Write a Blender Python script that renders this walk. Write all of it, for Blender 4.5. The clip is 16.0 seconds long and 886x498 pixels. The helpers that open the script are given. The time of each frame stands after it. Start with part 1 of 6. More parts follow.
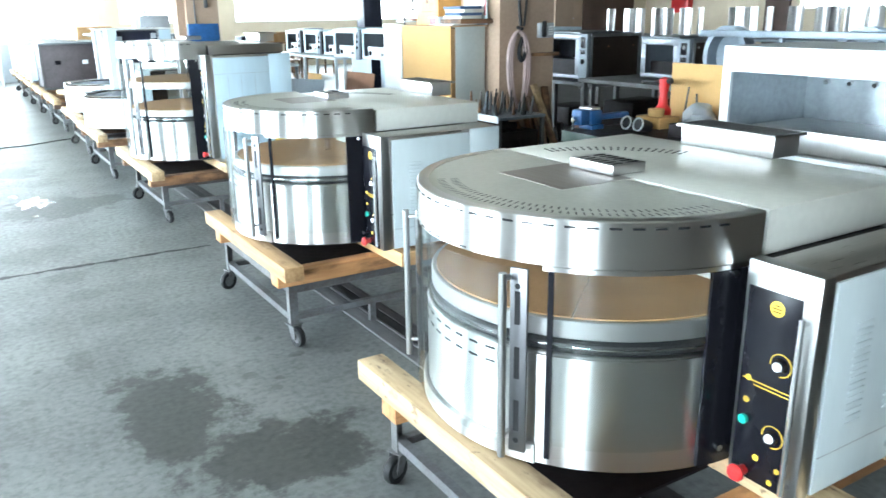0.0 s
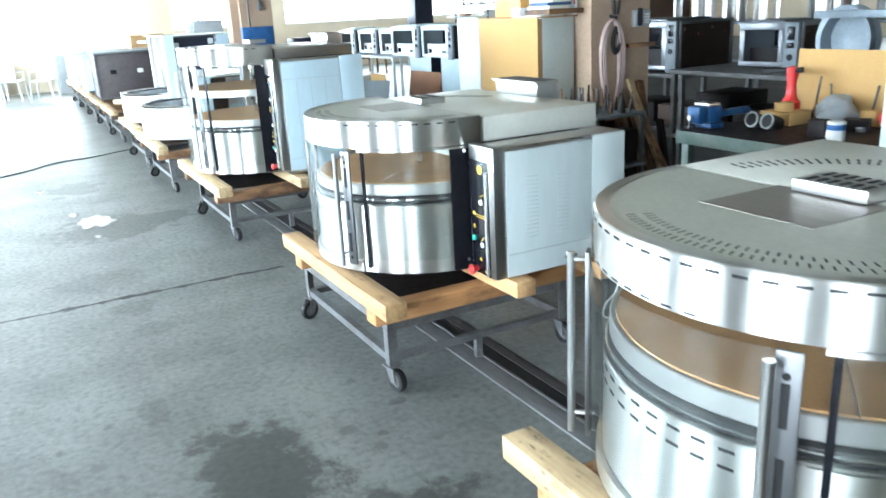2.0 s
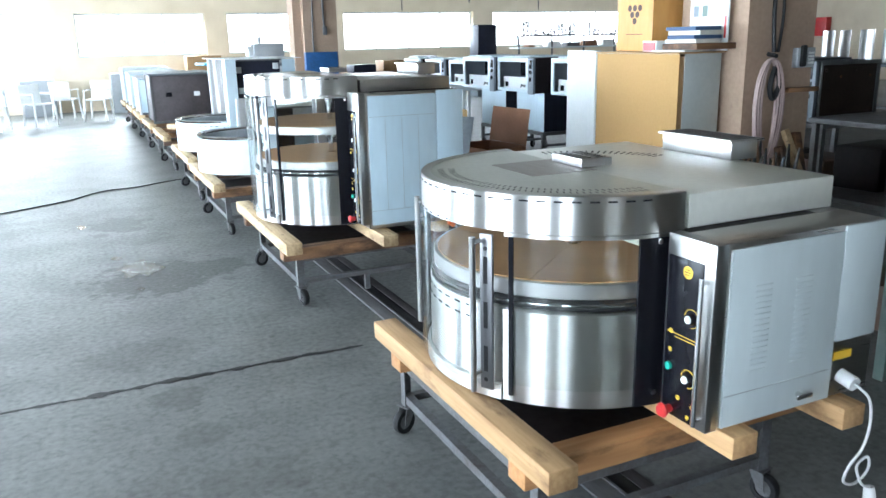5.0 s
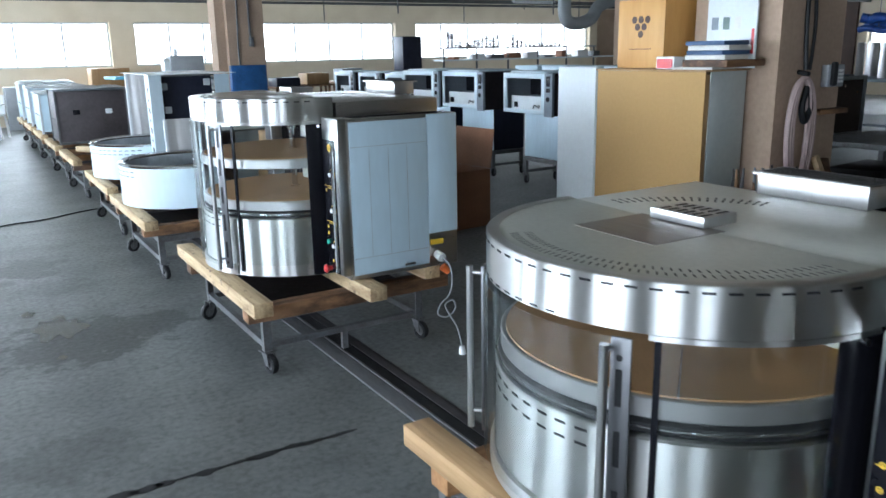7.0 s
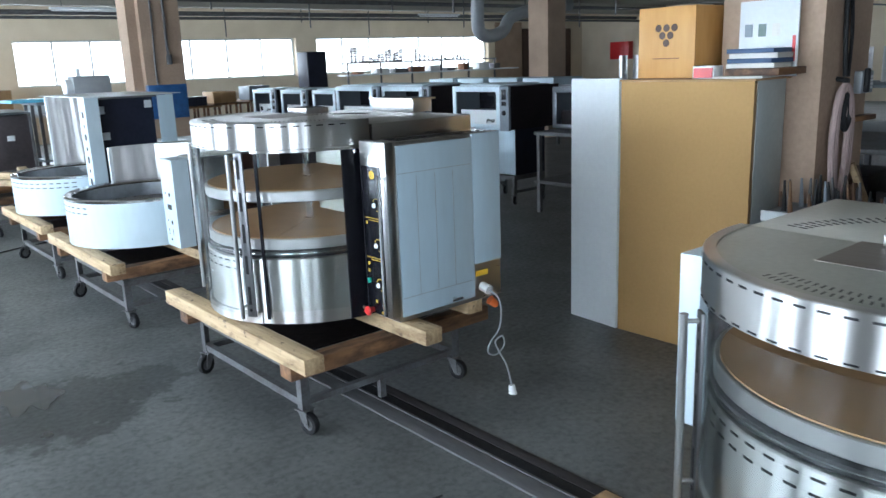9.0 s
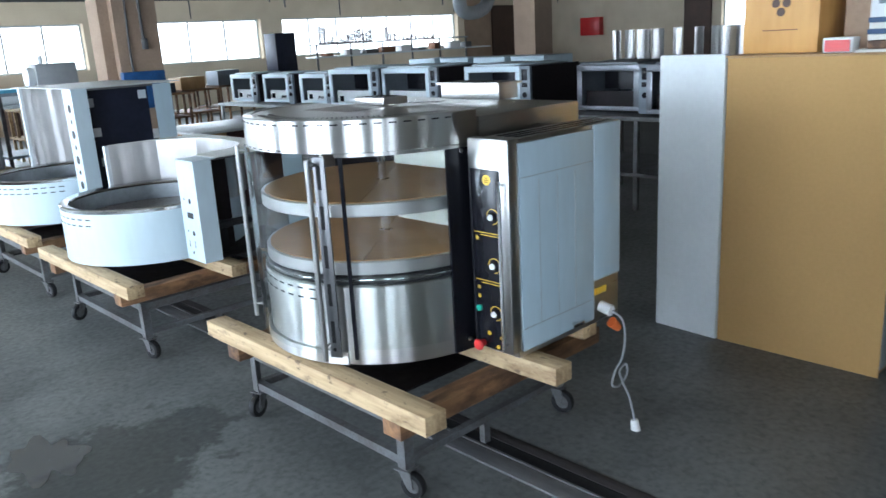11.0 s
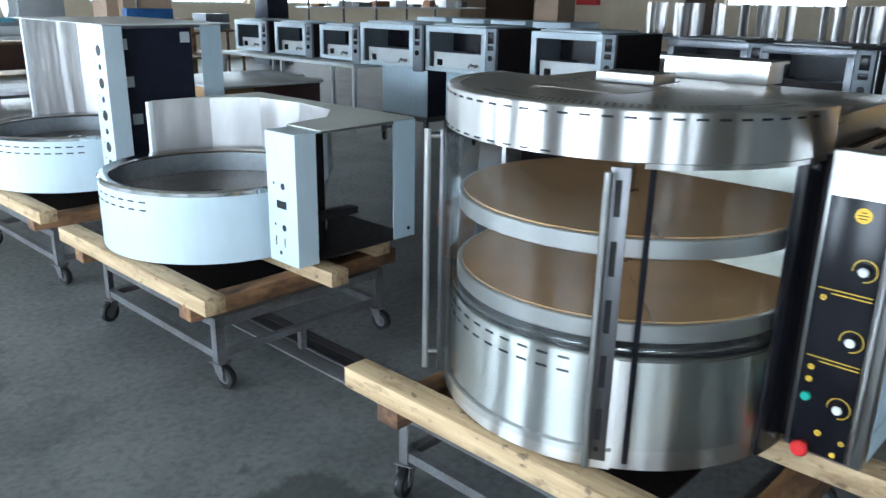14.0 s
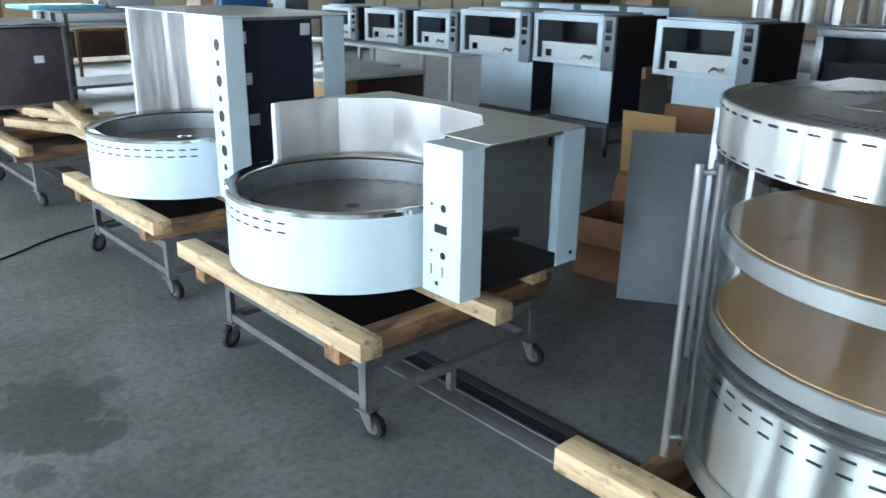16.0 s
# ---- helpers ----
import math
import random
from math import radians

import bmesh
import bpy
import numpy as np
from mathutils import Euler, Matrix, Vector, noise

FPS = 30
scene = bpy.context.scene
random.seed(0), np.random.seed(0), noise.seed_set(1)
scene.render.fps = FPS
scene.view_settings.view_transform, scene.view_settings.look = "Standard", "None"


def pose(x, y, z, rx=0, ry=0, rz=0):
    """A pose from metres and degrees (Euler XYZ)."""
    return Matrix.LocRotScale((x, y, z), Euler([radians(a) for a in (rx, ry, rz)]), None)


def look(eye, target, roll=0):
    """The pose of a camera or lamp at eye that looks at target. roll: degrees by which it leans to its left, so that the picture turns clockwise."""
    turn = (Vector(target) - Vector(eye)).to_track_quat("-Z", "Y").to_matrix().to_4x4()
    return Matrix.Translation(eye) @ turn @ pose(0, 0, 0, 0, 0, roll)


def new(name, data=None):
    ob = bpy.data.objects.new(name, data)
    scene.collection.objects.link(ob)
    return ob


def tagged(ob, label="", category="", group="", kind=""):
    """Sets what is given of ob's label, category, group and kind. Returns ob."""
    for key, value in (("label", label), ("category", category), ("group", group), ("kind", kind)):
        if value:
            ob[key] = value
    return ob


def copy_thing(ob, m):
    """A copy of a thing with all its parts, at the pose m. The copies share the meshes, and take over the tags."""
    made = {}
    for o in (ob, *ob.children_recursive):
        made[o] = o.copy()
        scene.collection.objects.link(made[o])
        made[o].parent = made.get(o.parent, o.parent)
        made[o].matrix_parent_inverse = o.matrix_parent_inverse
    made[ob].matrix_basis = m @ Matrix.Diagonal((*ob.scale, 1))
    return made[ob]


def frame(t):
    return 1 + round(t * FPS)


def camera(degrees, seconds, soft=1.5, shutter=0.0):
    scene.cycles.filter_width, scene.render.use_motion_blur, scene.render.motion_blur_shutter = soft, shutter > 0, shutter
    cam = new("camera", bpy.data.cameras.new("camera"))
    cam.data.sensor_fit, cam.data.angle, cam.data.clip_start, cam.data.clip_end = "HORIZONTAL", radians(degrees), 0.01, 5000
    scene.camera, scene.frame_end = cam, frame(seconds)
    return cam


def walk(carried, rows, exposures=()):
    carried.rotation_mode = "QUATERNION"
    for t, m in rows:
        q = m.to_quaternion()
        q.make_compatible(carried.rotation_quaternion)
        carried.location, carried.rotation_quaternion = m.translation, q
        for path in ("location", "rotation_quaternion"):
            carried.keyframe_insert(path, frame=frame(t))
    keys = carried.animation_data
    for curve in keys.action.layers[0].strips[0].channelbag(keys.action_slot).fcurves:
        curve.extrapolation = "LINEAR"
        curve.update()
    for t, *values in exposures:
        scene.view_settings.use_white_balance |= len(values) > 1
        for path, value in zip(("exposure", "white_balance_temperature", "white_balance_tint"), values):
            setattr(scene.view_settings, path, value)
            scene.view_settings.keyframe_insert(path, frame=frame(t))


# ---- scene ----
cam = camera(59, 16.0, shutter=0.4)
PATH = [
    (0, (-0.191, -0.115, 1.491), (0.808, 1.518, 0.911), -0.8),
    (0.5, (-0.177, -0.01, 1.482), (0.758, 1.654, 0.887), -0.5),
    (1, (-0.206, 0.175, 1.489), (0.752, 1.833, 0.913), -1.5),
    (1.5, (-0.236, 0.322, 1.473), (0.702, 1.957, 0.807), -1.7),
    (2, (-0.169, 0.475, 1.479), (0.724, 2.165, 0.893), -3.1),
    (2.5, (-0.093, 0.621, 1.49), (0.715, 2.362, 0.93), -1.7),
    (3, (-0.059, 0.788, 1.482), (0.77, 2.529, 0.953), -1.0),
    (3.5, (-0.083, 0.988, 1.493), (0.791, 2.708, 0.966), -1.1),
    (4, (-0.092, 1.132, 1.484), (0.721, 2.874, 0.935), -1.1),
    (4.2, (-0.073, 1.205, 1.478), (0.704, 2.969, 0.943), -2.0),
    (6.3, (-0.06, 2.036, 1.503), (0.91, 3.704, 0.977), -0.9),
    (6.5, (-0.067, 2.127, 1.505), (0.929, 3.772, 0.956), -1.3),
    (7, (-0.102, 2.34, 1.51), (0.912, 3.992, 1.017), -1.1),
    (7.5, (-0.171, 2.575, 1.535), (0.959, 4.149, 1.039), 0.1),
    (8, (-0.348, 2.753, 1.528), (0.835, 4.287, 1.033), -3.5),
    (8.2, (-0.385, 2.795, 1.52), (0.79, 4.34, 1.037), -2.9),
    (10.3, (-0.55, 3.653, 1.535), (0.83, 5.01, 1.032), -1.8),
    (10.5, (-0.552, 3.72, 1.528), (0.823, 5.075, 1.002), -1.9),
    (11, (-0.51, 3.94, 1.542), (0.811, 5.349, 1.022), -3.2),
    (11.5, (-0.481, 4.136, 1.535), (0.823, 5.554, 0.996), -0.9),
    (12, (-0.494, 4.411, 1.526), (0.91, 5.731, 0.988), 0.5),
    (12.5, (-0.571, 4.631, 1.542), (0.826, 5.948, 0.985), -1.0),
    (13, (-0.55, 4.822, 1.525), (0.815, 6.161, 0.937), -1.4),
    (13.5, (-0.48, 5.052, 1.526), (0.891, 6.389, 0.949), -0.6),
    (14, (-0.479, 5.235, 1.519), (0.909, 6.539, 0.906), 1.1),
    (14.5, (-0.553, 5.468, 1.539), (0.847, 6.753, 0.912), -0.2),
    (15, (-0.573, 5.595, 1.537), (0.784, 6.906, 0.874), 0.0),
    (15.5, (-0.508, 5.753, 1.534), (0.827, 7.088, 0.875), -0.2),
    (16, (-0.448, 5.888, 1.535), (0.831, 7.28, 0.881), 0.9),
]
# brighter in the first seconds, then the camera closes down
EXPOSURES = [(0, 1.72, 6000, 6), (3.5, 1.5, 6000, 7), (4.2, 1.43, 6000, 9), (6.3, 0.27, 5900, 12), (12, 0.12, 5900, 12), (14, 0.07, 5900, 10), (16, 0.22, 5900, 8)]
walk(cam, [(t, look(eye, target, roll)) for t, eye, target, roll in PATH], EXPOSURES)

# ---- world, light, exposure ----
world = bpy.data.worlds.new("sky")
scene.world = world
world.use_nodes = True
wn = world.node_tree.nodes
sky = wn.new("ShaderNodeTexSky")
sky.sky_type, sky.sun_disc, sky.sun_elevation, sky.sun_rotation = "NISHITA", False, radians(50), radians(200)
world.node_tree.links.new(sky.outputs[0], wn["Background"].inputs[0])
wn["Background"].inputs[1].default_value = 0.12

X0, X1, Y0, Y1, ZC = -3.7, 23.0, -7.0, 22.6, 3.05      # the hall; X0 is out of view and set for light falloff


def window_light(name, m, sx, sy, watts):
    d = bpy.data.lights.new(name, "AREA")
    d.shape, d.size, d.size_y, d.energy, d.color = "RECTANGLE", sx, sy, watts, (0.80, 0.92, 1.0)
    ob = new(name, d)
    ob.matrix_world = m
    return ob


# left windows are out of view; inferred from bright streaks in the steel
WIN_LEFT = [(-6.3 + 2.9 * i, -4.75 + 2.9 * i) for i in range(1, 10)]
WIN_FAR = [(-3.3, -0.2), (0.3, 3.3), (3.85, 6.35), (6.95, 10.9), (11.55, 18.2)]
WIN_RIGHT = [(7.5, 11.5), (12.6, 16.0)]
for a, b in WIN_LEFT:
    lamp_gain = 0.72 if a < 4 else 1.4 if 6 < a < 13 else 1.0          # lamp power varied along the wall to balance the floor's brightness
    window_light("window_light_left", look((X0 + 0.05, (a + b) / 2, 1.55), (5, (a + b) / 2, 1.2)), b - a, 1.4, 128 * lamp_gain)
for a, b in WIN_FAR:
    window_light("window_light_far", look(((a + b) / 2, Y1 - 0.05, 1.8), ((a + b) / 2, 0, 3.2)), b - a, 1.0, 95)
for a, b in WIN_RIGHT:
    window_light("window_light_right", look((X1 - 0.05, (a + b) / 2, 1.9), (5, (a + b) / 2, 1.4)), b - a, 0.8, 25)


# ---- materials ----
def material(name, base, rough=0.5, metal=0.0, var=0.15, scale=6.0, bump=0.0, bscale=60.0, stretch=(1, 1, 1), tint=None, rvar=0.1, island=False, coat=0.0, aniso=0.0, spec=0.5):
    """Base colour broken by two scales of noise, with matching roughness and fine relief."""
    m = bpy.data.materials.new(name)
    m.use_nodes = True
    n, l = m.node_tree.nodes, m.node_tree.links
    b = n["Principled BSDF"]
    tc = n.new("ShaderNodeTexCoord")
    mp = n.new("ShaderNodeMapping")
    mp.inputs["Scale"].default_value = stretch
    l.new(tc.outputs["Object"], mp.inputs[0])
    big, fine = n.new("ShaderNodeTexNoise"), n.new("ShaderNodeTexNoise")
    big.inputs["Scale"].default_value, big.inputs["Detail"].default_value = scale, 5
    fine.inputs["Scale"].default_value, fine.inputs["Detail"].default_value = bscale, 3
    l.new(mp.outputs[0], big.inputs["Vector"])
    l.new(mp.outputs[0], fine.inputs["Vector"])
    mix = n.new("ShaderNodeMix")
    mix.data_type = "RGBA"
    t = tint or tuple(c * (1 - 2.2 * var) for c in base)
    mix.inputs["A"].default_value, mix.inputs["B"].default_value = (*base, 1), (*t, 1)
    ramp = n.new("ShaderNodeMapRange")
    ramp.inputs["From Min"].default_value, ramp.inputs["From Max"].default_value = 0.38, 0.72
    add = n.new("ShaderNodeMath")
    add.operation = "MULTIPLY_ADD"
    add.inputs[1].default_value = 0.35
    l.new(fine.outputs["Fac"], add.inputs[0])
    sub = n.new("ShaderNodeMath")
    sub.operation = "MULTIPLY"
    sub.inputs[1].default_value = 0.68
    l.new(big.outputs["Fac"], sub.inputs[0])
    l.new(sub.outputs[0], add.inputs[2])
    l.new(add.outputs[0], ramp.inputs["Value"])
    l.new(ramp.outputs[0], mix.inputs["Factor"])
    col = mix.outputs["Result"]
    if island:
        oi = n.new("ShaderNodeObjectInfo")
        hsv = n.new("ShaderNodeHueSaturation")
        mr = n.new("ShaderNodeMapRange")
        mr.inputs["To Min"].default_value, mr.inputs["To Max"].default_value = 0.75, 1.2
        l.new(oi.outputs["Random"], mr.inputs["Value"])
        l.new(mr.outputs[0], hsv.inputs["Value"])
        l.new(col, hsv.inputs["Color"])
        col = hsv.outputs[0]
    l.new(col, b.inputs["Base Color"])
    rr = n.new("ShaderNodeMapRange")
    rr.inputs["To Min"].default_value, rr.inputs["To Max"].default_value = max(0.02, rough - rvar), min(1, rough + rvar)
    l.new(fine.outputs["Fac"], rr.inputs["Value"])
    l.new(rr.outputs[0], b.inputs["Roughness"])
    b.inputs["Metallic"].default_value = metal
    b.inputs["Coat Weight"].default_value = coat
    b.inputs["Specular IOR Level"].default_value = spec
    if aniso:                     # brushed round the vertical axis: gloss drawn out upright
        tg = n.new("ShaderNodeTangent")
        tg.direction_type, tg.axis = "RADIAL", "Z"
        l.new(tg.outputs[0], b.inputs["Tangent"])
        b.inputs["Anisotropic"].default_value, b.inputs["Anisotropic Rotation"].default_value = aniso, 0.25
    if bump:
        bp = n.new("ShaderNodeBump")
        bp.inputs["Strength"].default_value, bp.inputs["Distance"].default_value = bump, 0.004
        l.new(fine.outputs["Fac"], bp.inputs["Height"])
        l.new(bp.outputs[0], b.inputs["Normal"])
    return m


def clear(name, tint=(0.965, 0.982, 0.978)):
    """Thin clear glass: mostly straight through, with a gloss that grows at grazing angles."""
    m = bpy.data.materials.new(name)
    m.use_nodes = True
    n, l = m.node_tree.nodes, m.node_tree.links
    n.remove(n["Principled BSDF"])
    tr, gl, mx, fr = n.new("ShaderNodeBsdfTransparent"), n.new("ShaderNodeBsdfGlossy"), n.new("ShaderNodeMixShader"), n.new("ShaderNodeLayerWeight")
    pw, ml = n.new("ShaderNodeMath"), n.new("ShaderNodeMath")
    pw.operation, ml.operation = "POWER", "MULTIPLY_ADD"
    pw.inputs[1].default_value, ml.inputs[1].default_value, ml.inputs[2].default_value = 4.0, 0.5, 0.05
    tr.inputs[0].default_value = (*tint, 1)
    gl.inputs["Roughness"].default_value = 0.03
    l.new(fr.outputs["Facing"], pw.inputs[0])
    l.new(pw.outputs[0], ml.inputs[0])
    l.new(ml.outputs[0], mx.inputs[0])
    l.new(tr.outputs[0], mx.inputs[1])
    l.new(gl.outputs[0], mx.inputs[2])
    l.new(mx.outputs[0], n["Material Output"].inputs[0])
    return m


def glow(name, color, strength):
    m = bpy.data.materials.new(name)
    m.use_nodes = True
    n, l = m.node_tree.nodes, m.node_tree.links
    n.remove(n["Principled BSDF"])
    e = n.new("ShaderNodeEmission")
    e.inputs[0].default_value, e.inputs[1].default_value = (*color, 1), strength
    l.new(e.outputs[0], n["Material Output"].inputs[0])
    return m


STEEL = material("brushed_steel", (0.62, 0.61, 0.59), 0.29, 1.0, 0.02, 3, 0, 300, (1, 1, 0.02), rvar=0.006, aniso=1.0)
STEEL_H = material("steel_sheet", (0.52, 0.50, 0.47), 0.30, 1.0, 0.06, 3, 0.03, 140, (0.05, 1, 1), rvar=0.07)
STEEL_W = material("bent_steel_sheet", (0.54, 0.53, 0.52), 0.33, 0.9, 0.08, 2.5, 0.03, 30, (1, 1, 0.3), rvar=0.08)
STEEL_S = material("satin_steel", (0.17, 0.17, 0.175), 0.40, 1.0, 0.06, 3, 0.03, 140, (1, 1, 0.05), rvar=0.07)
STEEL_C = material("column_steel", (0.42, 0.42, 0.41), 0.30, 1.0, 0.04, 3, 0.02, 140, (1, 1, 0.03), rvar=0.05)
STEEL_D = material("dull_steel_plate", (0.32, 0.29, 0.26), 0.45, 0.5, 0.08, 3, 0.03, 120, (1, 0.05, 1))
STEEL_G = material("grimy_steel", (0.22, 0.23, 0.25), 0.38, 0.8, 0.2, 4, 0.03, 60)
CHROME = material("chrome", (0.72, 0.72, 0.72), 0.10, 1.0, 0.02, 4, rvar=0.03)
FILM = material("blue_white_film", (0.52, 0.65, 0.73), 0.42, 0.12, 0.07, 2.2, 0.05, 26, (1, 1, 0.25), rvar=0.08)
FILM_W = material("white_film", (0.57, 0.67, 0.72), 0.40, 0.1, 0.06, 2.2, 0.04, 26, (1, 1, 0.3), rvar=0.08)
STONE = material("firestone", (0.46, 0.265, 0.115), 0.75, 0, 0.10, 5, 0.12, 140)
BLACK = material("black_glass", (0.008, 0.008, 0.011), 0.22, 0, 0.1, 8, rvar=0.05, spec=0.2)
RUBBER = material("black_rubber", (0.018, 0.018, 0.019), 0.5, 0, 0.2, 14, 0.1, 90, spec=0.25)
DARK = material("dark_blue_sheet", (0.016, 0.019, 0.036), 0.5, 0.0, 0.2, 4, 0.03, 30, spec=0.3)
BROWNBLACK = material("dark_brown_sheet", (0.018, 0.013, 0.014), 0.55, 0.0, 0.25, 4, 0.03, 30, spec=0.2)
IRON = material("grey_painted_iron", (0.13, 0.135, 0.14), 0.55, 0.2, 0.25, 9, 0.1, 80, tint=(0.07, 0.06, 0.055))
WOOD = material("pale_pine", (0.57, 0.42, 0.24), 0.66, 0, 0.14, 18, 0.3, 70, (1, 0.06, 1), tint=(0.30, 0.19, 0.095), island=True)
WOODX = material("brown_pine", (0.30, 0.155, 0.07), 0.65, 0, 0.2, 16, 0.25, 60, (0.07, 1, 1), tint=(0.12, 0.06, 0.03), island=True)
WOODO = material("orange_pine", (0.46, 0.235, 0.095), 0.65, 0, 0.16, 16, 0.25, 60, (0.07, 1, 1), tint=(0.30, 0.135, 0.05), island=True)
WOODY = material("honey_pine", (0.56, 0.35, 0.165), 0.66, 0, 0.14, 18, 0.3, 70, (1, 0.06, 1), tint=(0.34, 0.19, 0.08), island=True)
PLY = material("plywood", (0.42, 0.26, 0.12), 0.6, 0, 0.15, 5, 0.1, 30, (1, 1, 0.2), tint=(0.30, 0.17, 0.07))
CARTON = material("cardboard", (0.46, 0.28, 0.105), 0.8, 0, 0.05, 1.6, 0.03, 60)
CARTON_D = material("brown_cardboard", (0.24, 0.11, 0.055), 0.8, 0, 0.12, 4, 0.06, 60)
WALL = material("cream_plaster", (0.74, 0.64, 0.49), 0.85, 0, 0.06, 1.5, 0.08, 40, tint=(0.62, 0.52, 0.38))
CEIL = material("ceiling_paint", (0.36, 0.335, 0.28), 0.9, 0, 0.08, 1.5, 0.05, 40)
PILLAR = material("pillar_plaster", (0.42, 0.30, 0.21), 0.8, 0, 0.1, 2.5, 0.1, 40, tint=(0.30, 0.21, 0.15))
GREYBOARD = material("grey_green_board", (0.42, 0.45, 0.43), 0.6, 0, 0.06, 3, 0.03, 40)
PANFLOOR = material("soiled_steel", (0.17, 0.145, 0.13), 0.42, 0.8, 0.25, 5, 0.08, 60, tint=(0.10, 0.075, 0.06))
PALE = material("white_paint", (0.66, 0.69, 0.70), 0.4, 0, 0.05, 3, 0.02, 40)
GREYP = material("grey_blue_paint", (0.20, 0.23, 0.26), 0.5, 0.1, 0.1, 3, 0.03, 40)
GREEN = material("worn_green_paint", (0.10, 0.16, 0.14), 0.5, 0.2, 0.25, 8, 0.1, 60, tint=(0.20, 0.22, 0.20))
RED = material("red_plastic", (0.62, 0.03, 0.03), 0.35, 0, 0.08, 9)
BLUE = material("blue_enamel", (0.03, 0.12, 0.32), 0.4, 0.1, 0.2, 12, 0.05, 60)
YELLOW = material("yellow_print", (0.80, 0.50, 0.04), 0.5, 0, 0.05, 9)
TEAL = material("green_button", (0.02, 0.36, 0.26), 0.35, 0, 0.05, 9)
PLASTIC = material("white_plastic", (0.74, 0.74, 0.73), 0.45, 0, 0.05, 7)
GREYPL = material("grey_plastic", (0.33, 0.35, 0.36), 0.5, 0, 0.08, 9)
PINK = material("pale_rubber_hose", (0.42, 0.31, 0.285), 0.55, 0, 0.1, 12)
PAPER = material("paper", (0.68, 0.66, 0.60), 0.7, 0, 0.08, 9)
BLUEBOOK = material("blue_book_cloth", (0.05, 0.10, 0.20), 0.6, 0, 0.15, 9)
BROWNWALL = material("dark_brown_board", (0.085, 0.045, 0.03), 0.6, 0, 0.15, 3, 0.05, 30)
ORANGE = material("orange_sleeve", (0.65, 0.14, 0.03), 0.5, 0, 0.1, 9)
CAPFILM = material("filmed_steel", (0.57, 0.58, 0.52), 0.40, 0.25, 0.08, 3, 0.03, 60, rvar=0.06)
RAILPALE = material("worn_rail_steel", (0.17, 0.17, 0.17), 0.5, 0.4, 0.2, 5, 0.1, 60, (1, 0.2, 1))
STRIP_DARK = material("dark_strip", (0.040, 0.034, 0.034), 0.6, 0.1, 0.3, 6, 0.1, 60, (1, 0.2, 1))
DULL = material("shaded_slot", (0.09, 0.09, 0.085), 0.6, 0.2, 0.1, 9)
FILM_P = material("pale_white_film", (0.60, 0.665, 0.675), 0.42, 0.1, 0.06, 2.2, 0.05, 26, (1, 1, 0.25), rvar=0.08)
HOODFILM = material("cream_filmed_steel", (0.66, 0.66, 0.60), 0.38, 0.15, 0.06, 2.5, 0.04, 40, rvar=0.07)
INNER = material("housing_inside_steel", (0.36, 0.39, 0.41), 0.34, 0.9, 0.15, 3, 0.05, 30, rvar=0.1)
DUSKY = material("dusky_brown_sheet", (0.085, 0.072, 0.075), 0.5, 0.2, 0.2, 3, 0.05, 30)
MAROON = material("maroon_board", (0.075, 0.025, 0.022), 0.5, 0, 0.15, 3, 0.04, 30)
BROWNDEEP = material("dark_brown_lining", (0.034, 0.022, 0.017), 0.35, 0, 0.25, 5, 0.04, 40, spec=0.4)
GLASS = clear("clear_glass")
SKYGLOW = glow("daylight_backdrop", (0.95, 0.98, 1.0), 6.0)


